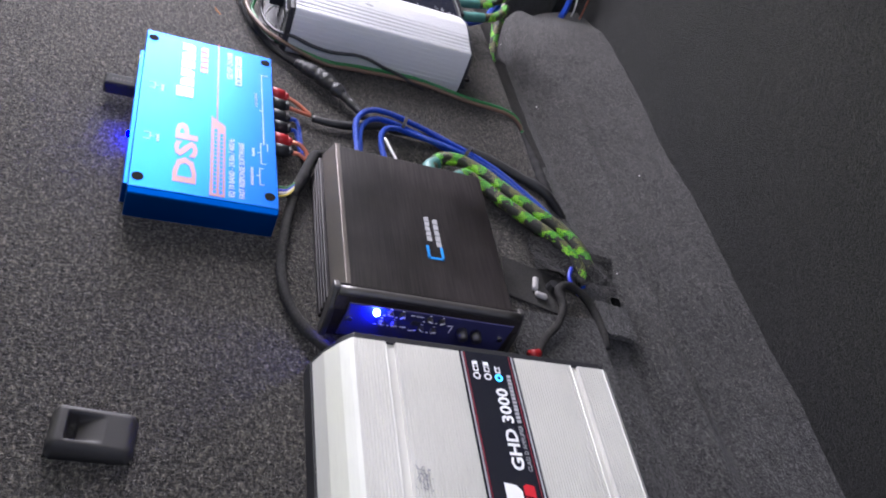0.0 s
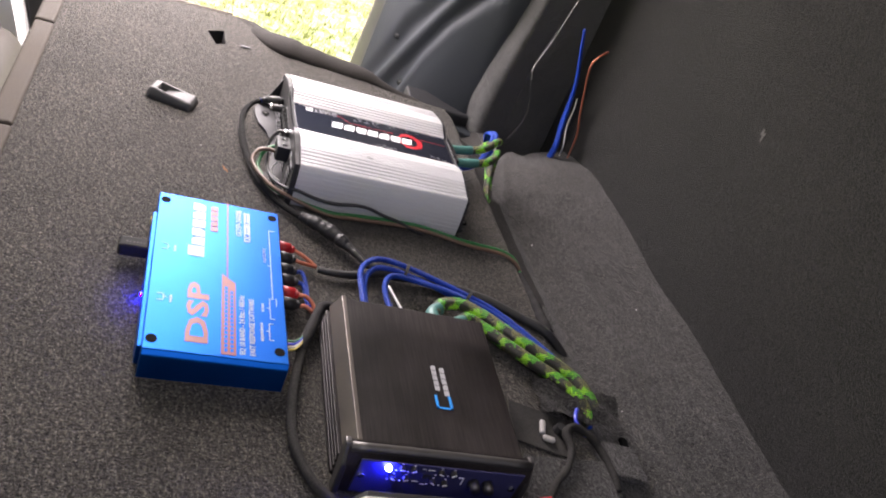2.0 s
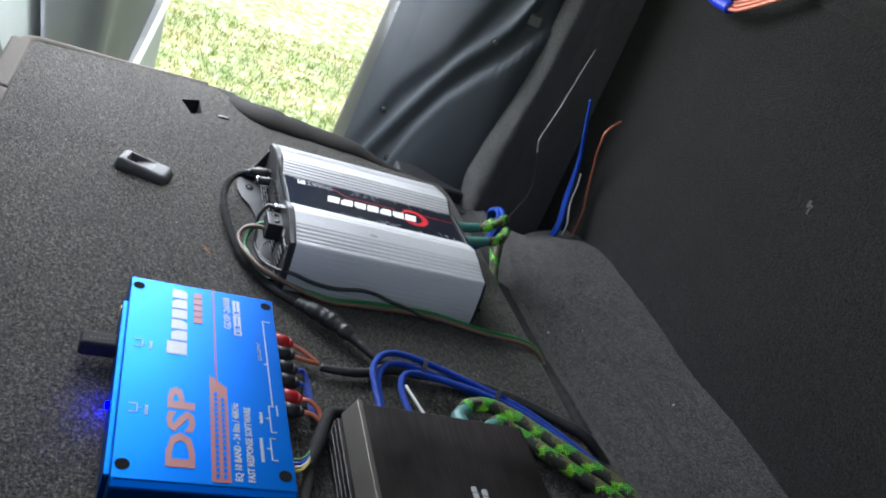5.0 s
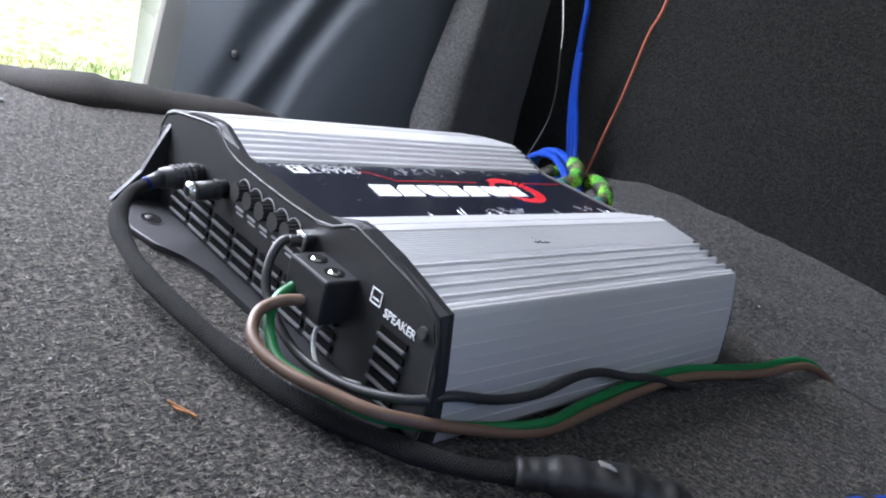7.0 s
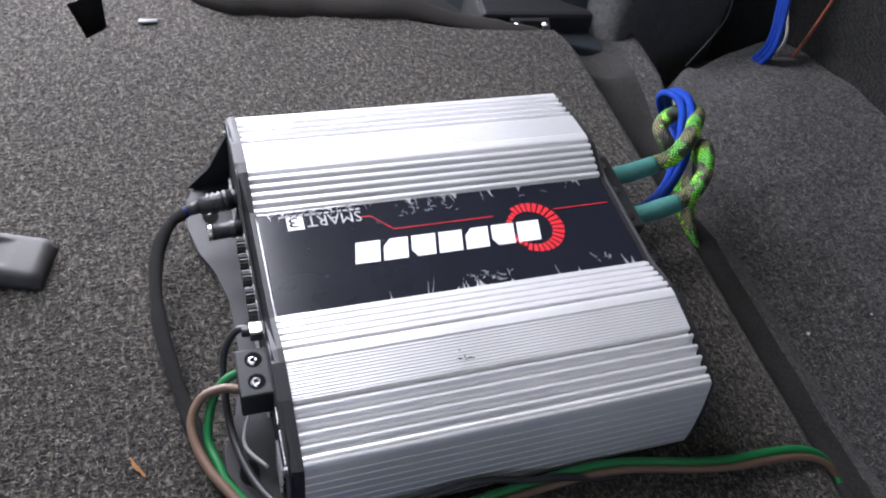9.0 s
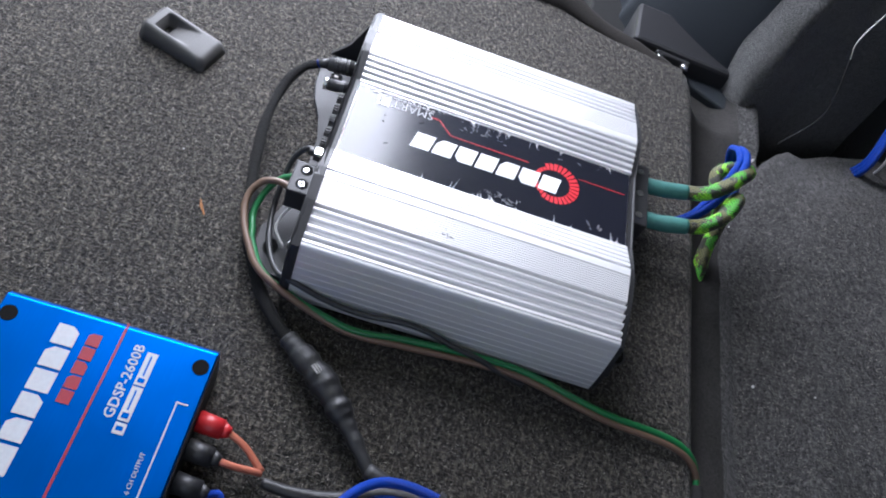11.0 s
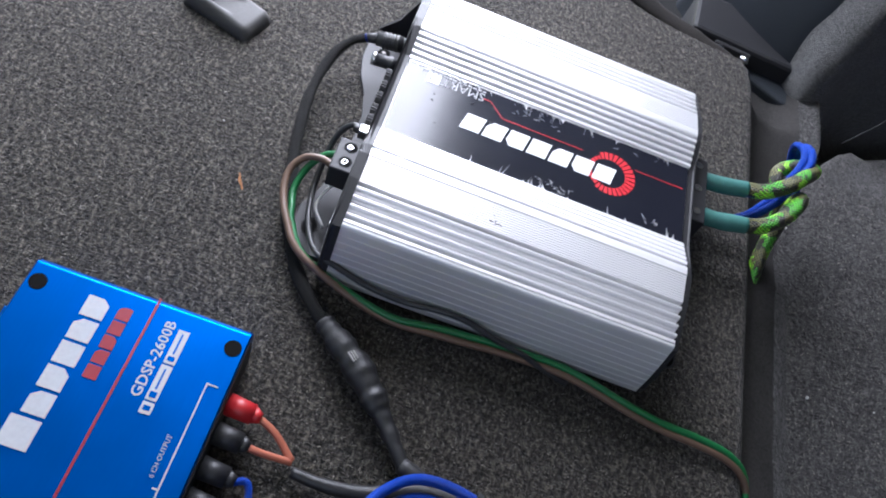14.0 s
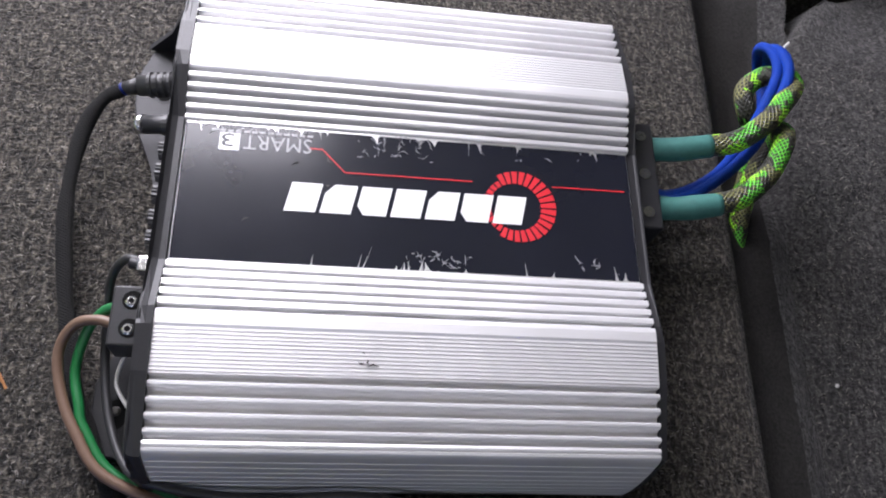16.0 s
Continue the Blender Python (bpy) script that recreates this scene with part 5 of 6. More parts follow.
# black sleeved lead from the control end, into a taped joint
lead = thing("signal_lead", pose(0, 0, 0), "black braided signal lead with a taped joint", "cable")
part("plug", cyl((-0.1080, 0.0640, 0.0335), (-0.1265, 0.0625, 0.0320), 0.0058, 0.0050, 16), RUBBER, lead, "ribbed black phono plug", smooth=True)
for k in range(4):
    x = -0.1110 - 0.0030 * k
    part("grip_rib", cyl((x, 0.0638 - 0.0002 * k, 0.0333 - 0.0003 * k), (x - 0.0015, 0.0637 - 0.0002 * k, 0.0331 - 0.0003 * k), 0.0062, 0.0060, 16), RUBBER, lead)
part("plug_collar", cyl((-0.1260, 0.0625, 0.0320), (-0.1335, 0.0615, 0.0300), 0.0042, 0.0030, 14), RUBBER, lead, smooth=True)
part("blue_ring", cyl((-0.1328, 0.0616, 0.0302), (-0.1338, 0.0613, 0.0296), 0.0033), BLUE_BRAID, lead, smooth=True)

A = [(-0.1330, 0.0615, 0.0300), (-0.1430, 0.0580, 0.0250), (-0.1520, 0.0430, 0.0180), (-0.1550, 0.0100, 0.0130), (-0.1510, -0.0250, 0.0100), (-0.1455, -0.0520, 0.0080), (-0.1390, -0.0780, 0.0065), (-0.1300, -0.0980, 0.0065), (-0.1170, -0.1220, 0.0070), (-0.1010, -0.1410, 0.0080), (-0.0840, -0.1560, 0.0110)]
part("sleeve", tube(A, lambda s: 0.0029 + 0.0012 * min(1.0, s * 7) + 0.0004 * math.sin(s * 40), 16, 10, 0.72, 0.12), BLACK_BRAID, lead, smooth=True)
J = [(-0.0900, -0.1510, 0.0105), (-0.0790, -0.1600, 0.0125), (-0.0630, -0.1725, 0.0130), (-0.0500, -0.1855, 0.0125), (-0.0390, -0.1970, 0.0110), (-0.0220, -0.2170, 0.0090)]
part("taped_joint", tube(J, lambda s: 0.0048 + 0.0034 * math.sin(math.pi * min(1, s * 1.1 + 0.05)) + 0.0003 * math.sin(s * 75) + 0.0003 * math.sin(s * 31 + 1), 16, 16, 0.85, 0.28), TAPE, lead, "joint wound in creased black tape", smooth=True)
part("joint_label", bars([(-0.0030, 0.0030, -0.0022, -0.0012), (-0.0030, 0.0030, -0.0004, 0.0004), (-0.0026, 0.0026, 0.0012, 0.0020)], 0.0006), CLIP_GREY, lead, at=pose(-0.0680, -0.1700, 0.0208, -12, 10, -38))
C2 = [(-0.0240, -0.2160, 0.0090), (0.0050, -0.2260, 0.0080), (0.0510, -0.2280, 0.0080), (0.0990, -0.2380, 0.0080), (0.1480, -0.2590, 0.0060), (0.1850, -0.2790, 0.0020), (0.2150, -0.2950, -0.0200)]
part("tail", tube(C2, 0.0055, 12, 8, 0.9, 0.2), TAPE, lead, smooth=True)

# brown and green pair from the speaker block
B = [(-0.1190, -0.0560, 0.0290), (-0.1280, -0.0530, 0.0280), (-0.1380, -0.0545, 0.0250), (-0.1440, -0.0640, 0.0200), (-0.1420, -0.0790, 0.0175), (-0.1330, -0.0980, 0.0170), (-0.1150, -0.1180, 0.0155), (-0.0620, -0.1330, 0.0075), (-0.0200, -0.1320, 0.0075), (0.0200, -0.1290, 0.0080), (0.0600, -0.1290, 0.0080), (0.1030, -0.1375, 0.0070), (0.1260, -0.1410, 0.0065), (0.1500, -0.1420, 0.0060), (0.1700, -0.1440, 0.0045), (0.1840, -0.1490, 0.0005), (0.1920, -0.1580, -0.0070), (0.1940, -0.1750, -0.0120)]
cable("speaker_wire", B, 0.0023, BROWN_PVC, "brown insulated speaker wire from the terminal block", group="speaker wires")
G = [(-0.1190, -0.0470, 0.0310), (-0.1270, -0.0490, 0.0270), (-0.1340, -0.0570, 0.0210), (-0.1375, -0.0720, 0.0150), (-0.1340, -0.0860, 0.0145)] + [(x + 0.0030 if i < 3 else x - 0.0015, y + (0.0010 if i < 3 else 0.0036), z - 0.0030 if i < 2 else z + 0.0020) for i, (x, y, z) in enumerate(B[5:])]
cable("speaker_wire", G, 0.0022, GREEN_PVC, "green insulated speaker wire from the terminal block", group="speaker wires")

cable("taped_lead", [(0.1920, -0.1600, -0.0080), (0.1935, -0.1750, -0.0095), (0.1920, -0.2000, -0.0070), (0.1890, -0.2270, -0.0020), (0.1870, -0.2550, 0.0000), (0.1900, -0.2720, -0.0020)], lambda s: 0.0042 + 0.0020 * min(1, s * 2), FABRIC_BLACK, "black taped end of the speaker wires at the carpet edge", lumps=0.25)

# thin remote lead that hugs the amplifier's front
R = [(-0.1080, -0.0330, 0.0430), (-0.1170, -0.0300, 0.0420), (-0.1240, -0.0340, 0.0330), (-0.1265, -0.0430, 0.0230), (-0.1265, -0.0660, 0.0140), (-0.1210, -0.0920, 0.0140), (-0.1100, -0.1130, 0.0190), (-0.0950, -0.1200, 0.0220), (-0.0730, -0.1230, 0.0180), (-0.0500, -0.1240, 0.0170), (-0.0250, -0.1230, 0.0200), (-0.0080, -0.1235, 0.0190), (0.0100, -0.1260, 0.0150), (0.0290, -0.1275, 0.0120), (0.0460, -0.1300, 0.0070), (0.0620, -0.1310, 0.0030)]
rem = thing("remote_lead", pose(0, 0, 0), "thin black remote lead along the amplifier's side", "cable")
part("insulation", tube(R, 0.0019), RUBBER, rem, smooth=True)
part("spade_tip", tube([(-0.1080, -0.0330, 0.0430), (-0.1120, -0.0328, 0.0430), (-0.1150, -0.0320, 0.0425)], 0.0026, 10), BLACK_PLASTIC, rem, smooth=True)
# added pale length that paints the bright highlight on the remote lead
cable("lead_highlight", [(-0.1060, -0.0560, 0.0200), (-0.1160, -0.0620, 0.0170), (-0.1210, -0.0760, 0.0110), (-0.1120, -0.0900, 0.0110)], 0.0009, WHITE_PVC, "short pale wire added as the remote lead's highlight under the terminal block")


# power leads on the far side: teal ends and green-flecked sleeves
def power_lead(y0, mid, end):
    e = thing("power_lead", pose(0, 0, 0), "thick power lead in green-flecked black sleeve", "cable", "power leads")
    part("heat_shrink", tube([(0.1250, y0, 0.0310), (0.1420, y0 + 0.000, 0.0330), (0.1610, y0 + 0.002, 0.0360)], 0.0062, 14, 8, 1.0, 0.08), TEAL, e, "faded teal heat-shrink end", smooth=True)
    part("sleeve", tube([(0.1590, y0 + 0.002, 0.0358), *mid, *end], 0.0057, 14, 10, 1.0, 0.05), SNAKE, e, smooth=True)


power_lead(0.0500, [(0.1740, 0.0540, 0.0390), (0.1900, 0.0640, 0.0430), (0.2030, 0.0780, 0.0430)], [(0.2130, 0.0910, 0.0400), (0.2175, 0.1035, 0.0310), (0.2090, 0.1100, 0.0220), (0.1985, 0.1020, 0.0180), (0.2010, 0.0890, 0.0130), (0.2100, 0.0840, 0.0030), (0.2120, 0.0680, -0.0130), (0.2095, 0.0400, -0.0290), (0.2090, 0.0, -0.0370)])
power_lead(0.0160, [(0.1740, 0.0230, 0.0370), (0.1900, 0.0370, 0.0390), (0.2030, 0.0580, 0.0380)], [(0.2080, 0.0700, 0.0250), (0.2050, 0.0560, 0.0020), (0.2040, 0.0380, -0.0180), (0.2050, 0.0100, -0.0360), (0.2060, -0.0250, -0.0440)])
cable("signal_cable", [(0.1260, 0.0270, 0.0200), (0.1480, 0.0290, 0.0170), (0.1700, 0.0400, 0.0210), (0.1880, 0.0560, 0.0310), (0.2000, 0.0760, 0.0400), (0.2080, 0.0940, 0.0450), (0.2090, 0.1080, 0.0440), (0.2080, 0.1180, 0.0370), (0.2120, 0.1220, 0.0260), (0.2180, 0.1170, 0.0140), (0.2220, 0.1060, 0.0080), (0.2200, 0.0900, 0.0060)], 0.0031, BLUE_BRAID, "blue braided signal cable looped by the power leads", group="blue cables", sides=12)
cable("signal_cable", [(0.1260, 0.0310, 0.0200), (0.1480, 0.0330, 0.0160), (0.1700, 0.0440, 0.0190), (0.1845, 0.0602, 0.0270), (0.1965, 0.0802, 0.0360), (0.2045, 0.0982, 0.0410), (0.2055, 0.1122, 0.0400), (0.2045, 0.1222, 0.0330), (0.2085, 0.1262, 0.0220), (0.2145, 0.1212, 0.0100), (0.2185, 0.1102, 0.0040), (0.2165, 0.0942, 0.0020)], 0.0028, BLUE_BRAID, "blue braided signal cable beside its twin at the power leads", group="blue cables", sides=12)
cable("drain_wire", [(0.1260, 0.0340, 0.0240), (0.1420, 0.0330, 0.0170), (0.1600, 0.0340, 0.0160), (0.1780, 0.0450, 0.0220)], 0.0011, RUBBER, "thin black wire by the power terminals")
tie = thing("zip_tie", pose(0.2380, 0.1450, 0.0000, 20, 0, 30), "cut white cable tie ends round the cable bundle", "cable tie", "cable ties")
part("tie_tail", cyl((0, 0, 0), (0.009, 0.004, 0.003), 0.0011, 0.0009, 8), WHITE_PVC, tie)
part("tie_head", box(-0.003, 0.003, -0.003, 0.003, -0.002, 0.003, 0.0008), WHITE_PVC, tie)
# wires rising along the subwoofer box
# one thin wire in two colours: shaded dark below, lit pale above
wire = thing("loose_wire", pose(0.0080, 0.0180, 0.0030), "thin wire hanging before the side trim, coloured pale above where lit", "wire")
part("shaded_length", tube([(0.2640, 0.1680, -0.0010), (0.2720, 0.1600, 0.0440), (0.2650, 0.1550, 0.0750), (0.2500, 0.1520, 0.1130)], 0.0006, 8), RUBBER, wire, smooth=True)
part("lit_length", tube([(0.2500, 0.1520, 0.1130), (0.2440, 0.1520, 0.1300), (0.2600, 0.1740, 0.1500), (0.2770, 0.1960, 0.1700), (0.3050, 0.2350, 0.2140), (0.3290, 0.2670, 0.2510)], 0.00045, 8), WHITE_PVC, wire, "upper length coloured pale as lit", smooth=True)
for k, count in ((0, 6), (1, 5), (2, 4)):
    d = 0.0046 * k
    pts = [(0.3740, 0.2200 - d, -0.0250), (0.3680, 0.2080 - d, 0.0060), (0.3660, 0.2180 - d, 0.0400), (0.3690, 0.2300 - 0.6 * d, 0.0710), (0.3650, 0.2350 - 0.4 * d, 0.1100), (0.3470, 0.2280 - 0.2 * d, 0.1550), (0.3320, 0.2260, 0.1960)]
    cable("wall_cable", [(0.3850, 0.2500 - d, -0.0600), *pts[:count + 1]], 0.0026, BLUE_BRAID, "blue braided cable rising beside the subwoofer box", group="blue cables")
cable("wall_wire", [(0.4020, 0.2340, -0.0460), (0.3850, 0.2080, 0.0030), (0.3850, 0.2270, 0.0310), (0.3850, 0.2330, 0.0630), (0.3850, 0.2400, 0.0800)], 0.0012, WHITE_PVC, "pale bare wire beside the blue cables")
cable("copper_wire", [(0.4020, 0.2060, -0.0200), (0.3850, 0.1870, 0.0400), (0.3580, 0.1630, 0.0840), (0.3270, 0.1380, 0.1430), (0.3140, 0.1240, 0.1640), (0.3090, 0.1190, 0.1810), (0.3140, 0.1200, 0.1930), (0.3300, 0.1290, 0.2020)], 0.0014, COPPER_WIRE, "copper-toned speaker wire with a bent end")
for k in range(3):
    d = 0.0055 * k
    cable("copper_wire", [(0.3800 + 0.5 * d, 0.1120, 0.3840 + 0.8 * d), (0.3790, 0.0900, 0.3880 + d), (0.3800, 0.0600, 0.4040 + d), (0.3820, 0.0160, 0.4300 + d), (0.3840, -0.0250, 0.4560 + 0.5 * d), (0.4020, -0.0450, 0.4630)], 0.0027, COPPER_WIRE, "copper-toned speaker wire over the box's top edge", group="box wires")
cable("blue_plug", [(0.4040, 0.2200, 0.4640), (0.3850, 0.2050, 0.4360), (0.3820, 0.1800, 0.4000), (0.3815, 0.1500, 0.3885), (0.3810, 0.1080, 0.3860)], 0.0080, BLUE_PVC, "blue plug on the copper wires")

# blue signal cables behind the black amplifier
E1 = [(-0.0440, -0.3250, 0.0260), (-0.0440, -0.2970, 0.0280), (-0.0410, -0.2570, 0.0280), (-0.0260, -0.2330, 0.0270), (-0.0050, -0.2240, 0.0240), (0.0270, -0.2280, 0.0200), (0.0680, -0.2450, 0.0180), (0.1120, -0.2700, 0.0170), (0.1470, -0.3040, 0.0150), (0.1720, -0.3360, 0.0130), (0.1900, -0.3720, 0.0080), (0.1990, -0.4000, -0.0050)]
E2 = [(-0.0400, -0.3250, 0.0220), (-0.0400, -0.2980, 0.0230), (-0.0350, -0.2610, 0.0230), (-0.0210, -0.2390, 0.0220), (-0.0000, -0.2320, 0.0190), (0.0290, -0.2360, 0.0150), (0.0680, -0.2520, 0.0130), (0.1100, -0.2760, 0.0120), (0.1440, -0.3100, 0.0110), (0.1680, -0.3410, 0.0090), (0.1860, -0.3770, 0.0050), (0.1950, -0.4040, -0.0080)]
E3 = [(-0.0070, -0.3240, 0.0180), (-0.0130, -0.2810, 0.0180), (-0.0110, -0.2560, 0.0200), (0.0020, -0.2430, 0.0200), (0.0290, -0.2430, 0.0170), (0.0660, -0.2570, 0.0200), (0.1070, -0.2780, 0.0190), (0.1390, -0.3080, 0.0170), (0.1640, -0.3360, 0.0140), (0.1820, -0.3690, 0.0080), (0.1910, -0.3960, -0.0050)]
for pts in (E1, E2, E3):
    cable("signal_cable", pts, 0.0029, BLUE_BRAID, "blue braided signal cable behind the black amplifier", group="blue cables", sides=12)
cable("pale_lead", [(0.0060, -0.3290, 0.0220), (-0.0030, -0.2960, 0.0230), (-0.0090, -0.2640, 0.0210)], 0.0014, WHITE_PVC, "pale twisted lead end")
for x, y, a in ((0.0170, -0.2310, 20), (0.0850, -0.2580, 35)):
    t = thing("zip_tie", pose(x, y, 0.0180, 0, 0, -a), "black cable tie round the blue cables", "cable tie", "cable ties")
    band_ring = bmesh.new()
    for k in range(14):
        a0, a1 = 2 * math.pi * k / 14, 2 * math.pi * (k + 1) / 14
        add_prism(band_ring, [(0.0105 * math.cos(b) * f, 0.0072 * math.sin(b) * f) for f, b in ((1, a0), (1.12, a0), (1.12, a1), (1, a1))], -0.0018, 0.0018, 'x')
    part("strap", band_ring, RUBBER, t)
    part("tie_head", box(-0.0025, 0.0025, -0.0060, 0.0, -0.0100, -0.0050, 0.0008), RUBBER, t)
# green-flecked power leads to the black amplifier
for k, pts in enumerate(([(0.0380, -0.3250, 0.0220), (0.0330, -0.2980, 0.0200), (0.0490, -0.2770, 0.0190), (0.0730, -0.2730, 0.0190), (0.0970, -0.2870, 0.0190), (0.1220, -0.3100, 0.0190), (0.1490, -0.3320, 0.0180), (0.1730, -0.3520, 0.0170), (0.1900, -0.3760, 0.0130), (0.1990, -0.3990, 0.0040)], [(0.0570, -0.3290, 0.0200), (0.0590, -0.3070, 0.0190), (0.0730, -0.2930, 0.0180), (0.0900, -0.3000, 0.0160), (0.1130, -0.3200, 0.0150), (0.1390, -0.3420, 0.0140), (0.1640, -0.3630, 0.0130), (0.1820, -0.3850, 0.0090), (0.1910, -0.4060, 0.0000)])):
    e = thing("power_lead", pose(0, 0, 0), "green-flecked black power lead with a teal end", "cable", "power leads")
    part("sleeve", tube(pts[1:], 0.0068, 14, 10, 1.0, 0.05), SNAKE, e, smooth=True)
    part("heat_shrink", tube([pts[0], pts[1], tuple(Vector(pts[1]).lerp(Vector(pts[2]), 0.6))], 0.0073, 12, 6), TEAL, e, "teal heat-shrink end", smooth=True)

# loop of black lead beside the black amplifier
cable("black_lead", [(-0.0860, -0.3100, 0.0080), (-0.0980, -0.3410, 0.0075), (-0.1100, -0.3870, 0.0070), (-0.1170, -0.4330, 0.0070), (-0.1160, -0.4690, 0.0070), (-0.1050, -0.4990, 0.0070), (-0.0900, -0.5170, 0.0070), (-0.0730, -0.5290, 0.0090)], 0.0042, GAP_BLACK, "thick black felt-taped lead curving past the black amplifier", lumps=0.15)
cable("black_lead", [(-0.1060, -0.3590, 0.0090), (-0.0960, -0.3390, 0.0110), (-0.0860, -0.3130, 0.0130), (-0.0780, -0.3000, 0.0120), (-0.0570, -0.2990, 0.0090), (-0.0360, -0.3130, 0.0090)], 0.0052, FABRIC_BLACK, "black taped harness behind the amplifier", lumps=0.2)
for k, mat_ in enumerate((GREEN_PVC, BLUE_PVC, WHITE_PVC, YELLOW_PVC)):
    cable("harness_wire", [(-0.1185, -0.3560 - 0.004 * k, 0.0140), (-0.1120, -0.3580 - 0.003 * k, 0.0160), (-0.1050, -0.3500 - 0.002 * k, 0.0140), (-0.0990, -0.3380, 0.0115)], 0.0010, mat_, "thin coloured harness wire from the processor", group="harness wires")


# plugs on the processor's outputs
def output_plug(y, color, tail, label):
    e = thing("phono_plug", pose(-0.1215, 1.0365 * y + 0.0096, 0.0125), label, "plug", "phono plugs")
    part("barrel", cyl((0, 0, 0), (0.0145, -0.001, -0.0005), 0.0062, 0.0056, 14), color, e, smooth=True)
    part("collar", cyl((0.0145, -0.001, -0.0005), (0.0190, -0.0015, -0.001), 0.0048, 0.0030, 12), color, e, smooth=True)
    if tail:
        part("tail_wire", tube([(0.018, -0.0015, -0.001), *tail], 0.0020, 10), COPPER_WIRE if color is not BLACK_PLASTIC else BLUE_BRAID, e, smooth=True)


output_plug(-0.2180, RED_PVC, [(0.0290, -0.0060, -0.0030), (0.0420, -0.0160, -0.0060)], "red phono plug with a copper-toned wire")
output_plug(-0.2340, TAPE, [(0.0280, -0.0015, -0.0030), (0.0420, 0.0000, -0.0060)], "taped phono plug with a copper-toned wire")
output_plug(-0.2520, BLACK_PLASTIC, [(0.0250, 0.0000, -0.0020), (0.0290, -0.0120, -0.0050), (0.0300, -0.0350, -0.0070), (0.0330, -0.0500, -0.0070)], "black phono plug with a blue lead")
output_plug(-0.2680, BLACK_PLASTIC, [(0.0240, -0.0010, -0.0020), (0.0270, -0.0120, -0.0050), (0.0290, -0.0300, -0.0070)], "black phono plug with a blue lead")
output_plug(-0.2860, RED_PVC, [(0.0260, -0.0030, 0.0000), (0.0330, -0.0100, -0.0030), (0.0350, -0.0220, -0.0060)], "red phono plug with a copper-toned wire")
output_plug(-0.3010, TAPE, [(0.0250, -0.0010, -0.0010), (0.0330, -0.0060, -0.0040), (0.0350, -0.0160, -0.0060)], "taped phono plug with a copper-toned wire")
cable("black_lead", [(-0.0780, -0.2380, 0.0070), (-0.0590, -0.2390, 0.0070), (-0.0360, -0.2360, 0.0070), (-0.0120, -0.2270, 0.0080), (0.0200, -0.2250, 0.0080)], lambda s: 0.0030 + 0.0030 * s, TAPE, "black lead from the processor's copper wires")

# ---------------------------------------------------------------- clutter by the boot edge
cov = thing("carpet_flap", pose(0.175, -0.397, 0.004, 0, 0, -6), "loose folded carpet flap over the wiring opening", "carpet flap")
fl = bmesh.new()
g2 = [[fl.verts.new((-0.045 + 0.10 * i / 12, -0.012 + 0.045 * j / 6, 0.006 + 0.004 * math.sin(i * 0.7 + j) + 0.003 * noise.noise(Vector((i * 0.4, j * 0.5, 1))) - 0.0016 * max(0, i - 8))) for i in range(13)] for j in range(7)]
for j in range(6):
    for i in range(12):
        fl.faces.new((g2[j][i], g2[j][i + 1], g2[j + 1][i + 1], g2[j + 1][i]))
bmesh.ops.solidify(fl, geom=fl.faces[:], thickness=0.004)
part("flap_sheet", fl, CARPET_DARK, cov, smooth=True)
pad = thing("felt_pad", pose(0.212, -0.450, 0.0005, 0, 6, -4), "square black felt pad stuck over the carpet edge", "felt pad")
part("pad_sheet", box(-0.022, 0.018, -0.022, 0.020, -0.004, 0.003, 0.0025, 3), CARPET_DARK, pad)
part("tucked_edge", box(0.006, 0.014, 0.019, 0.033, -0.004, 0.001, 0.0015), HOLE, pad)
op = thing("floor_bracket", pose(0.127, -0.421, 0.0, 0, 0, -18), "black floor bracket with a pale plastic clip", "bracket")
part("bracket_plate", box(-0.034, 0.034, -0.024, 0.026, 0.0005, 0.003, 0.0012), GAP_BLACK, op)
part("pale_clip", box(-0.003, 0.003, -0.008, 0.010, 0.003, 0.008, 0.0024, 3), CLIP_GREY, op)
part("pale_clip", box(0.000, 0.013, -0.015, -0.008, 0.003, 0.008, 0.003, 3), CLIP_GREY, op)
part("knob", cyl((0.018, 0.006, 0.003), (0.018, 0.006, 0.010), 0.006, 0.005, 12), RUBBER, op)
cable("black_lead", [(0.1040, -0.5070, 0.0040), (0.1180, -0.4860, 0.0060), (0.1350, -0.4700, 0.0080), (0.1460, -0.4490, 0.0110), (0.1460, -0.4310, 0.0120), (0.1590, -0.4220, 0.0120), (0.1760, -0.4280, 0.0080), (0.1870, -0.4420, 0.0030), (0.1890, -0.4680, 0.0030), (0.1885, -0.4850, 0.0000)], 0.0038, GAP_BLACK, "black felt-taped lead looping over the felt", lumps=0.25)
cable("blue_lead", [(0.1730, -0.3960, 0.0100), (0.1670, -0.4090, 0.0090), (0.1690, -0.4230, 0.0080), (0.1780, -0.4320, 0.0070)], 0.0020, BLUE_PVC, "thin blue lead bent over the carpet")
redcap = thing("red_terminal_cap", pose(0.0985, -0.5090, 0.0100), "red terminal cap beside the amplifiers", "terminal cap")
part("cap", cyl((-0.005, 0, 0), (0.005, 0.002, 0.001), 0.0042, 0.0036, 14), RED_PVC, redcap, smooth=True)
felt = part("felt_layer", box(0.088, 0.186, -0.70, -0.452, -0.002, 0.0020, 0.001), CARPET_DARK)
tagged(felt, "black felt layer beside the amplifiers", "felt", kind="structure")

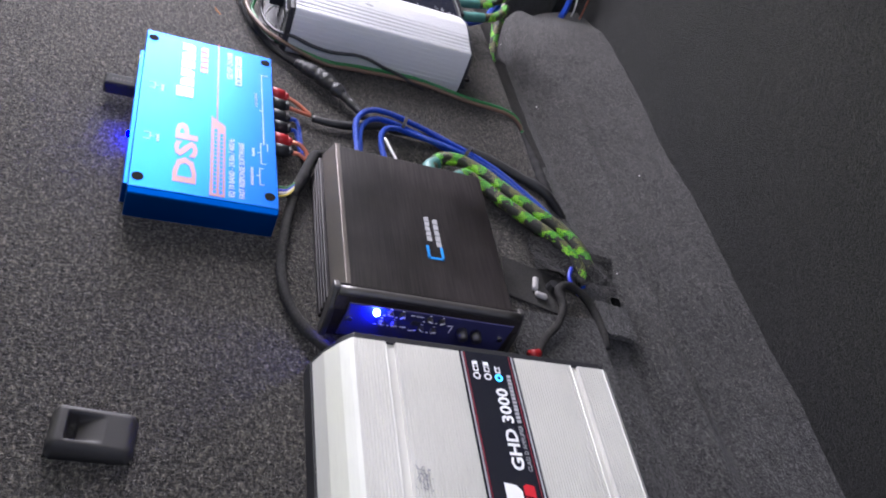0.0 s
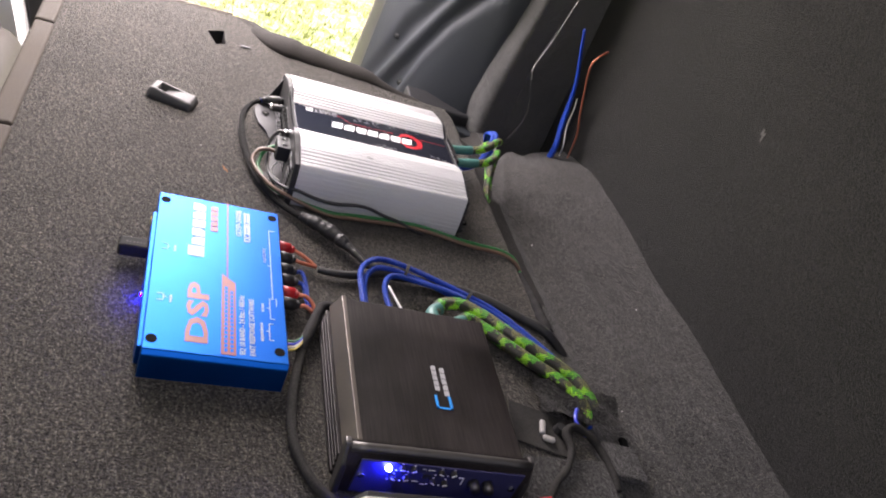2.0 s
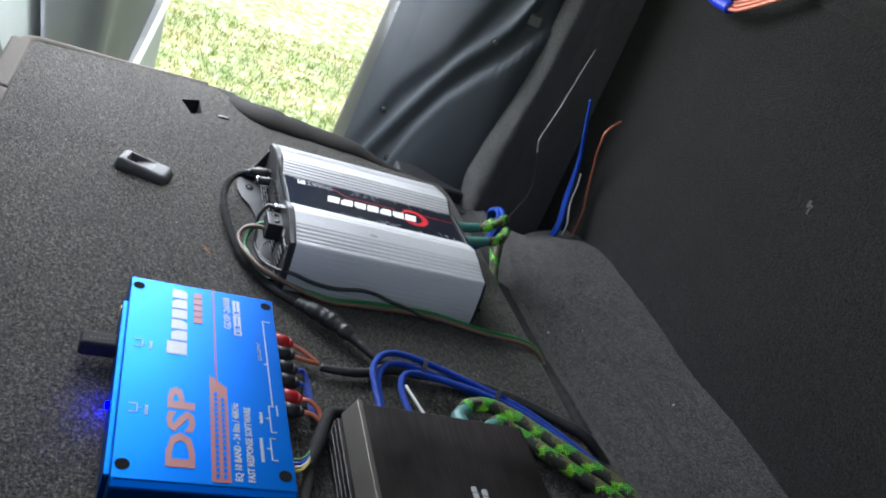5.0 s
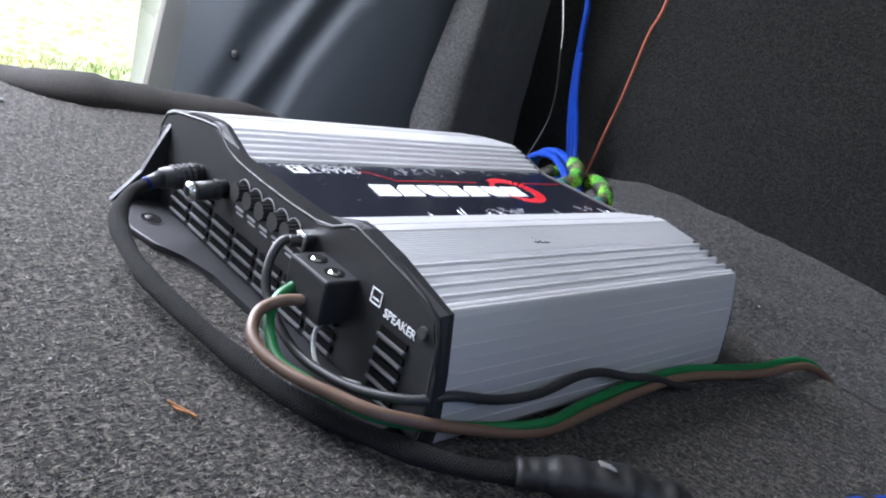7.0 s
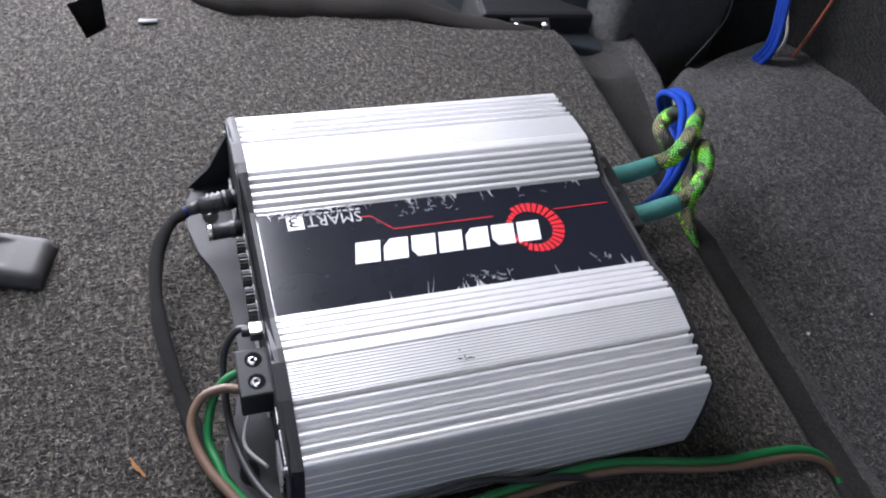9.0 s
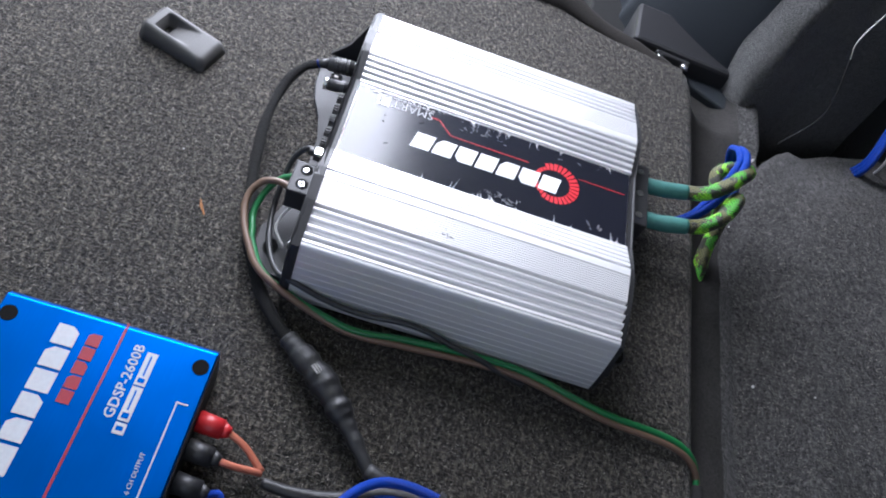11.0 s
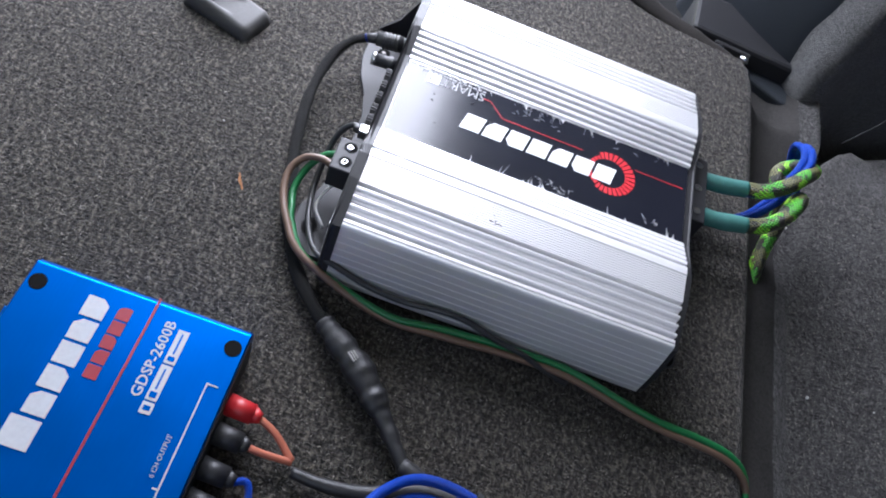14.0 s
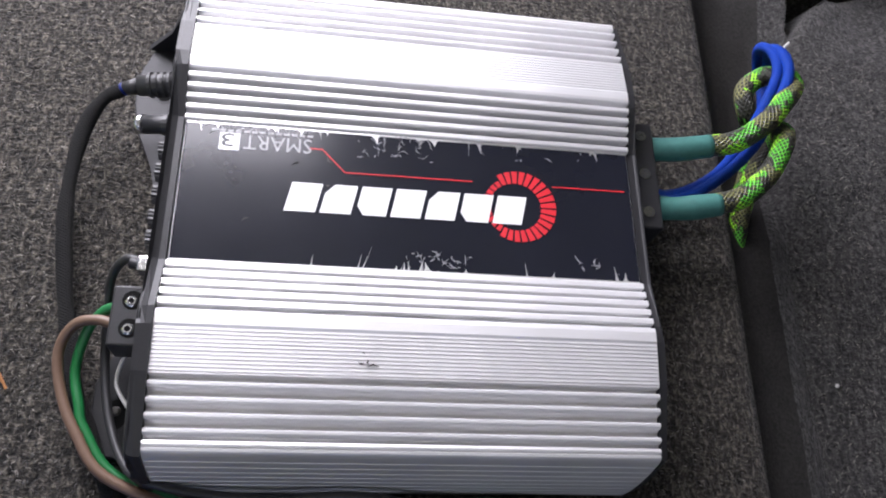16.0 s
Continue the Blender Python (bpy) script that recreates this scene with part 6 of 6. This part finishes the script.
# crumbs on the carpet
straw = thing("dry_straw", pose(-0.1710, -0.0720, 0.0012, 0, 0, 115), "orange-brown scrap of dry straw on the carpet", "straw")
part("stalk", cyl((-0.006, 0, 0), (0.006, 0.001, 0.001), 0.0007, 0.0004, 6), STRAW, straw)
part("leaf", prism([(-0.003, 0.001), (0.001, 0.0022), (0.005, 0.0012), (0.001, 0.0)], 0.0, 0.0006, 'z'), STRAW, straw)
for x, y, r in ((0.2530, -0.0570, 0.0013), (0.2970, -0.0580, 0.0007), (-0.2000, -0.0300, 0.0006), (0.3450, -0.2000, 0.0010), (0.2500, -0.3720, 0.0009), (0.2460, 0.1080, 0.0009)):
    bm = bmesh.new()
    bmesh.ops.create_icosphere(bm, subdivisions=1, radius=r)
    z = valley(x, y) if x > 0.188 else 0.0
    c = part("crumb", bm, WHITE_PVC, at=pose(x, y, z + r * 0.6))
    tagged(c, "tiny pale crumb on the carpet", "crumb", "crumbs")
cable("carpet_wisp", [(-0.1500, 0.2790, 0.0012), (-0.1440, 0.2780, 0.0018), (-0.1370, 0.2790, 0.0010)], 0.0022, SLAT, "pale wisp of fluff on the carpet", "fluff", flat=0.5)


# ---------------------------------------------------------------- loose felt fibres on the carpet
def inside(outline, x, y):
    """Which of the places lie inside a closed outline."""
    odd = np.zeros(len(x), bool)
    for (xa, ya), (xb, yb) in zip(outline, outline[1:] + outline[:1]):
        if ya != yb:
            odd ^= ((ya > y) != (yb > y)) & (x < xa + (xb - xa) * (y - ya) / (yb - ya))
    return odd


def fibres(name, count, x0, x1, y0, y1, height, seed, label, outline=None):
    """Short flat fibres strewn over the carpet, one strip of two faces each."""
    r = np.random.RandomState(seed)
    x, y = r.uniform(x0, x1, count), r.uniform(y0, y1, count)
    if outline:
        keep = inside(outline, x, y) & ~inside(SLOT, x, y)
        x, y = x[keep], y[keep]
        count = len(x)
    a = r.uniform(0, 2 * np.pi, count)
    ln, w = r.uniform(0.0009, 0.0026, count), r.uniform(0.00012, 0.00027, count)
    dx, dy = np.cos(a), np.sin(a)
    bend = r.uniform(-0.5, 0.5, count) * ln
    lift = r.uniform(0.0002, 0.0011, count)
    verts = np.zeros((count, 6, 3))
    for k, t in enumerate((-0.5, 0.0, 0.5)):
        cx, cy = x + dx * ln * t - dy * bend * (0.25 - t * t), y + dy * ln * t + dx * bend * (0.25 - t * t)
        base = height(cx, cy)
        z = base + lift * (1.0 - 3.2 * t * t) + 0.0002
        for side in (0, 1):
            o = (side - 0.5) * 2 * w * (1.0 if k == 1 else 0.5)
            verts[:, 2 * k + side] = np.stack([cx - dy * o, cy + dx * o, z], 1)
    n = np.arange(count)[:, None] * 6
    faces = np.concatenate([n + [0, 1, 3, 2], n + [2, 3, 5, 4]])
    me = bpy.data.meshes.new(name)
    me.from_pydata(verts.reshape(-1, 3).tolist(), [], faces.tolist())
    me.materials.append(FIBRE)
    return tagged(new(name, me), label, "carpet fibres", kind="stuff")


HUMP = [(board_edge_x(y) + gap_width(y) + 0.002, y) for y in np.linspace(-0.55, 0.165, 24)] + [(0.402, 0.165), (0.388, -0.55)]
fibres("carpet_fibres", 150000, -0.400, 0.196, -0.72, 0.40, lambda x, y: 0.0 * x, 1, "mixed grey and pale felt fibres of the seat carpet", OUTER)
fibres("boot_fibres", 35000, 0.222, 0.402, -0.55, 0.165, np.vectorize(valley), 2, "mixed grey and pale felt fibres of the boot carpet", HUMP)
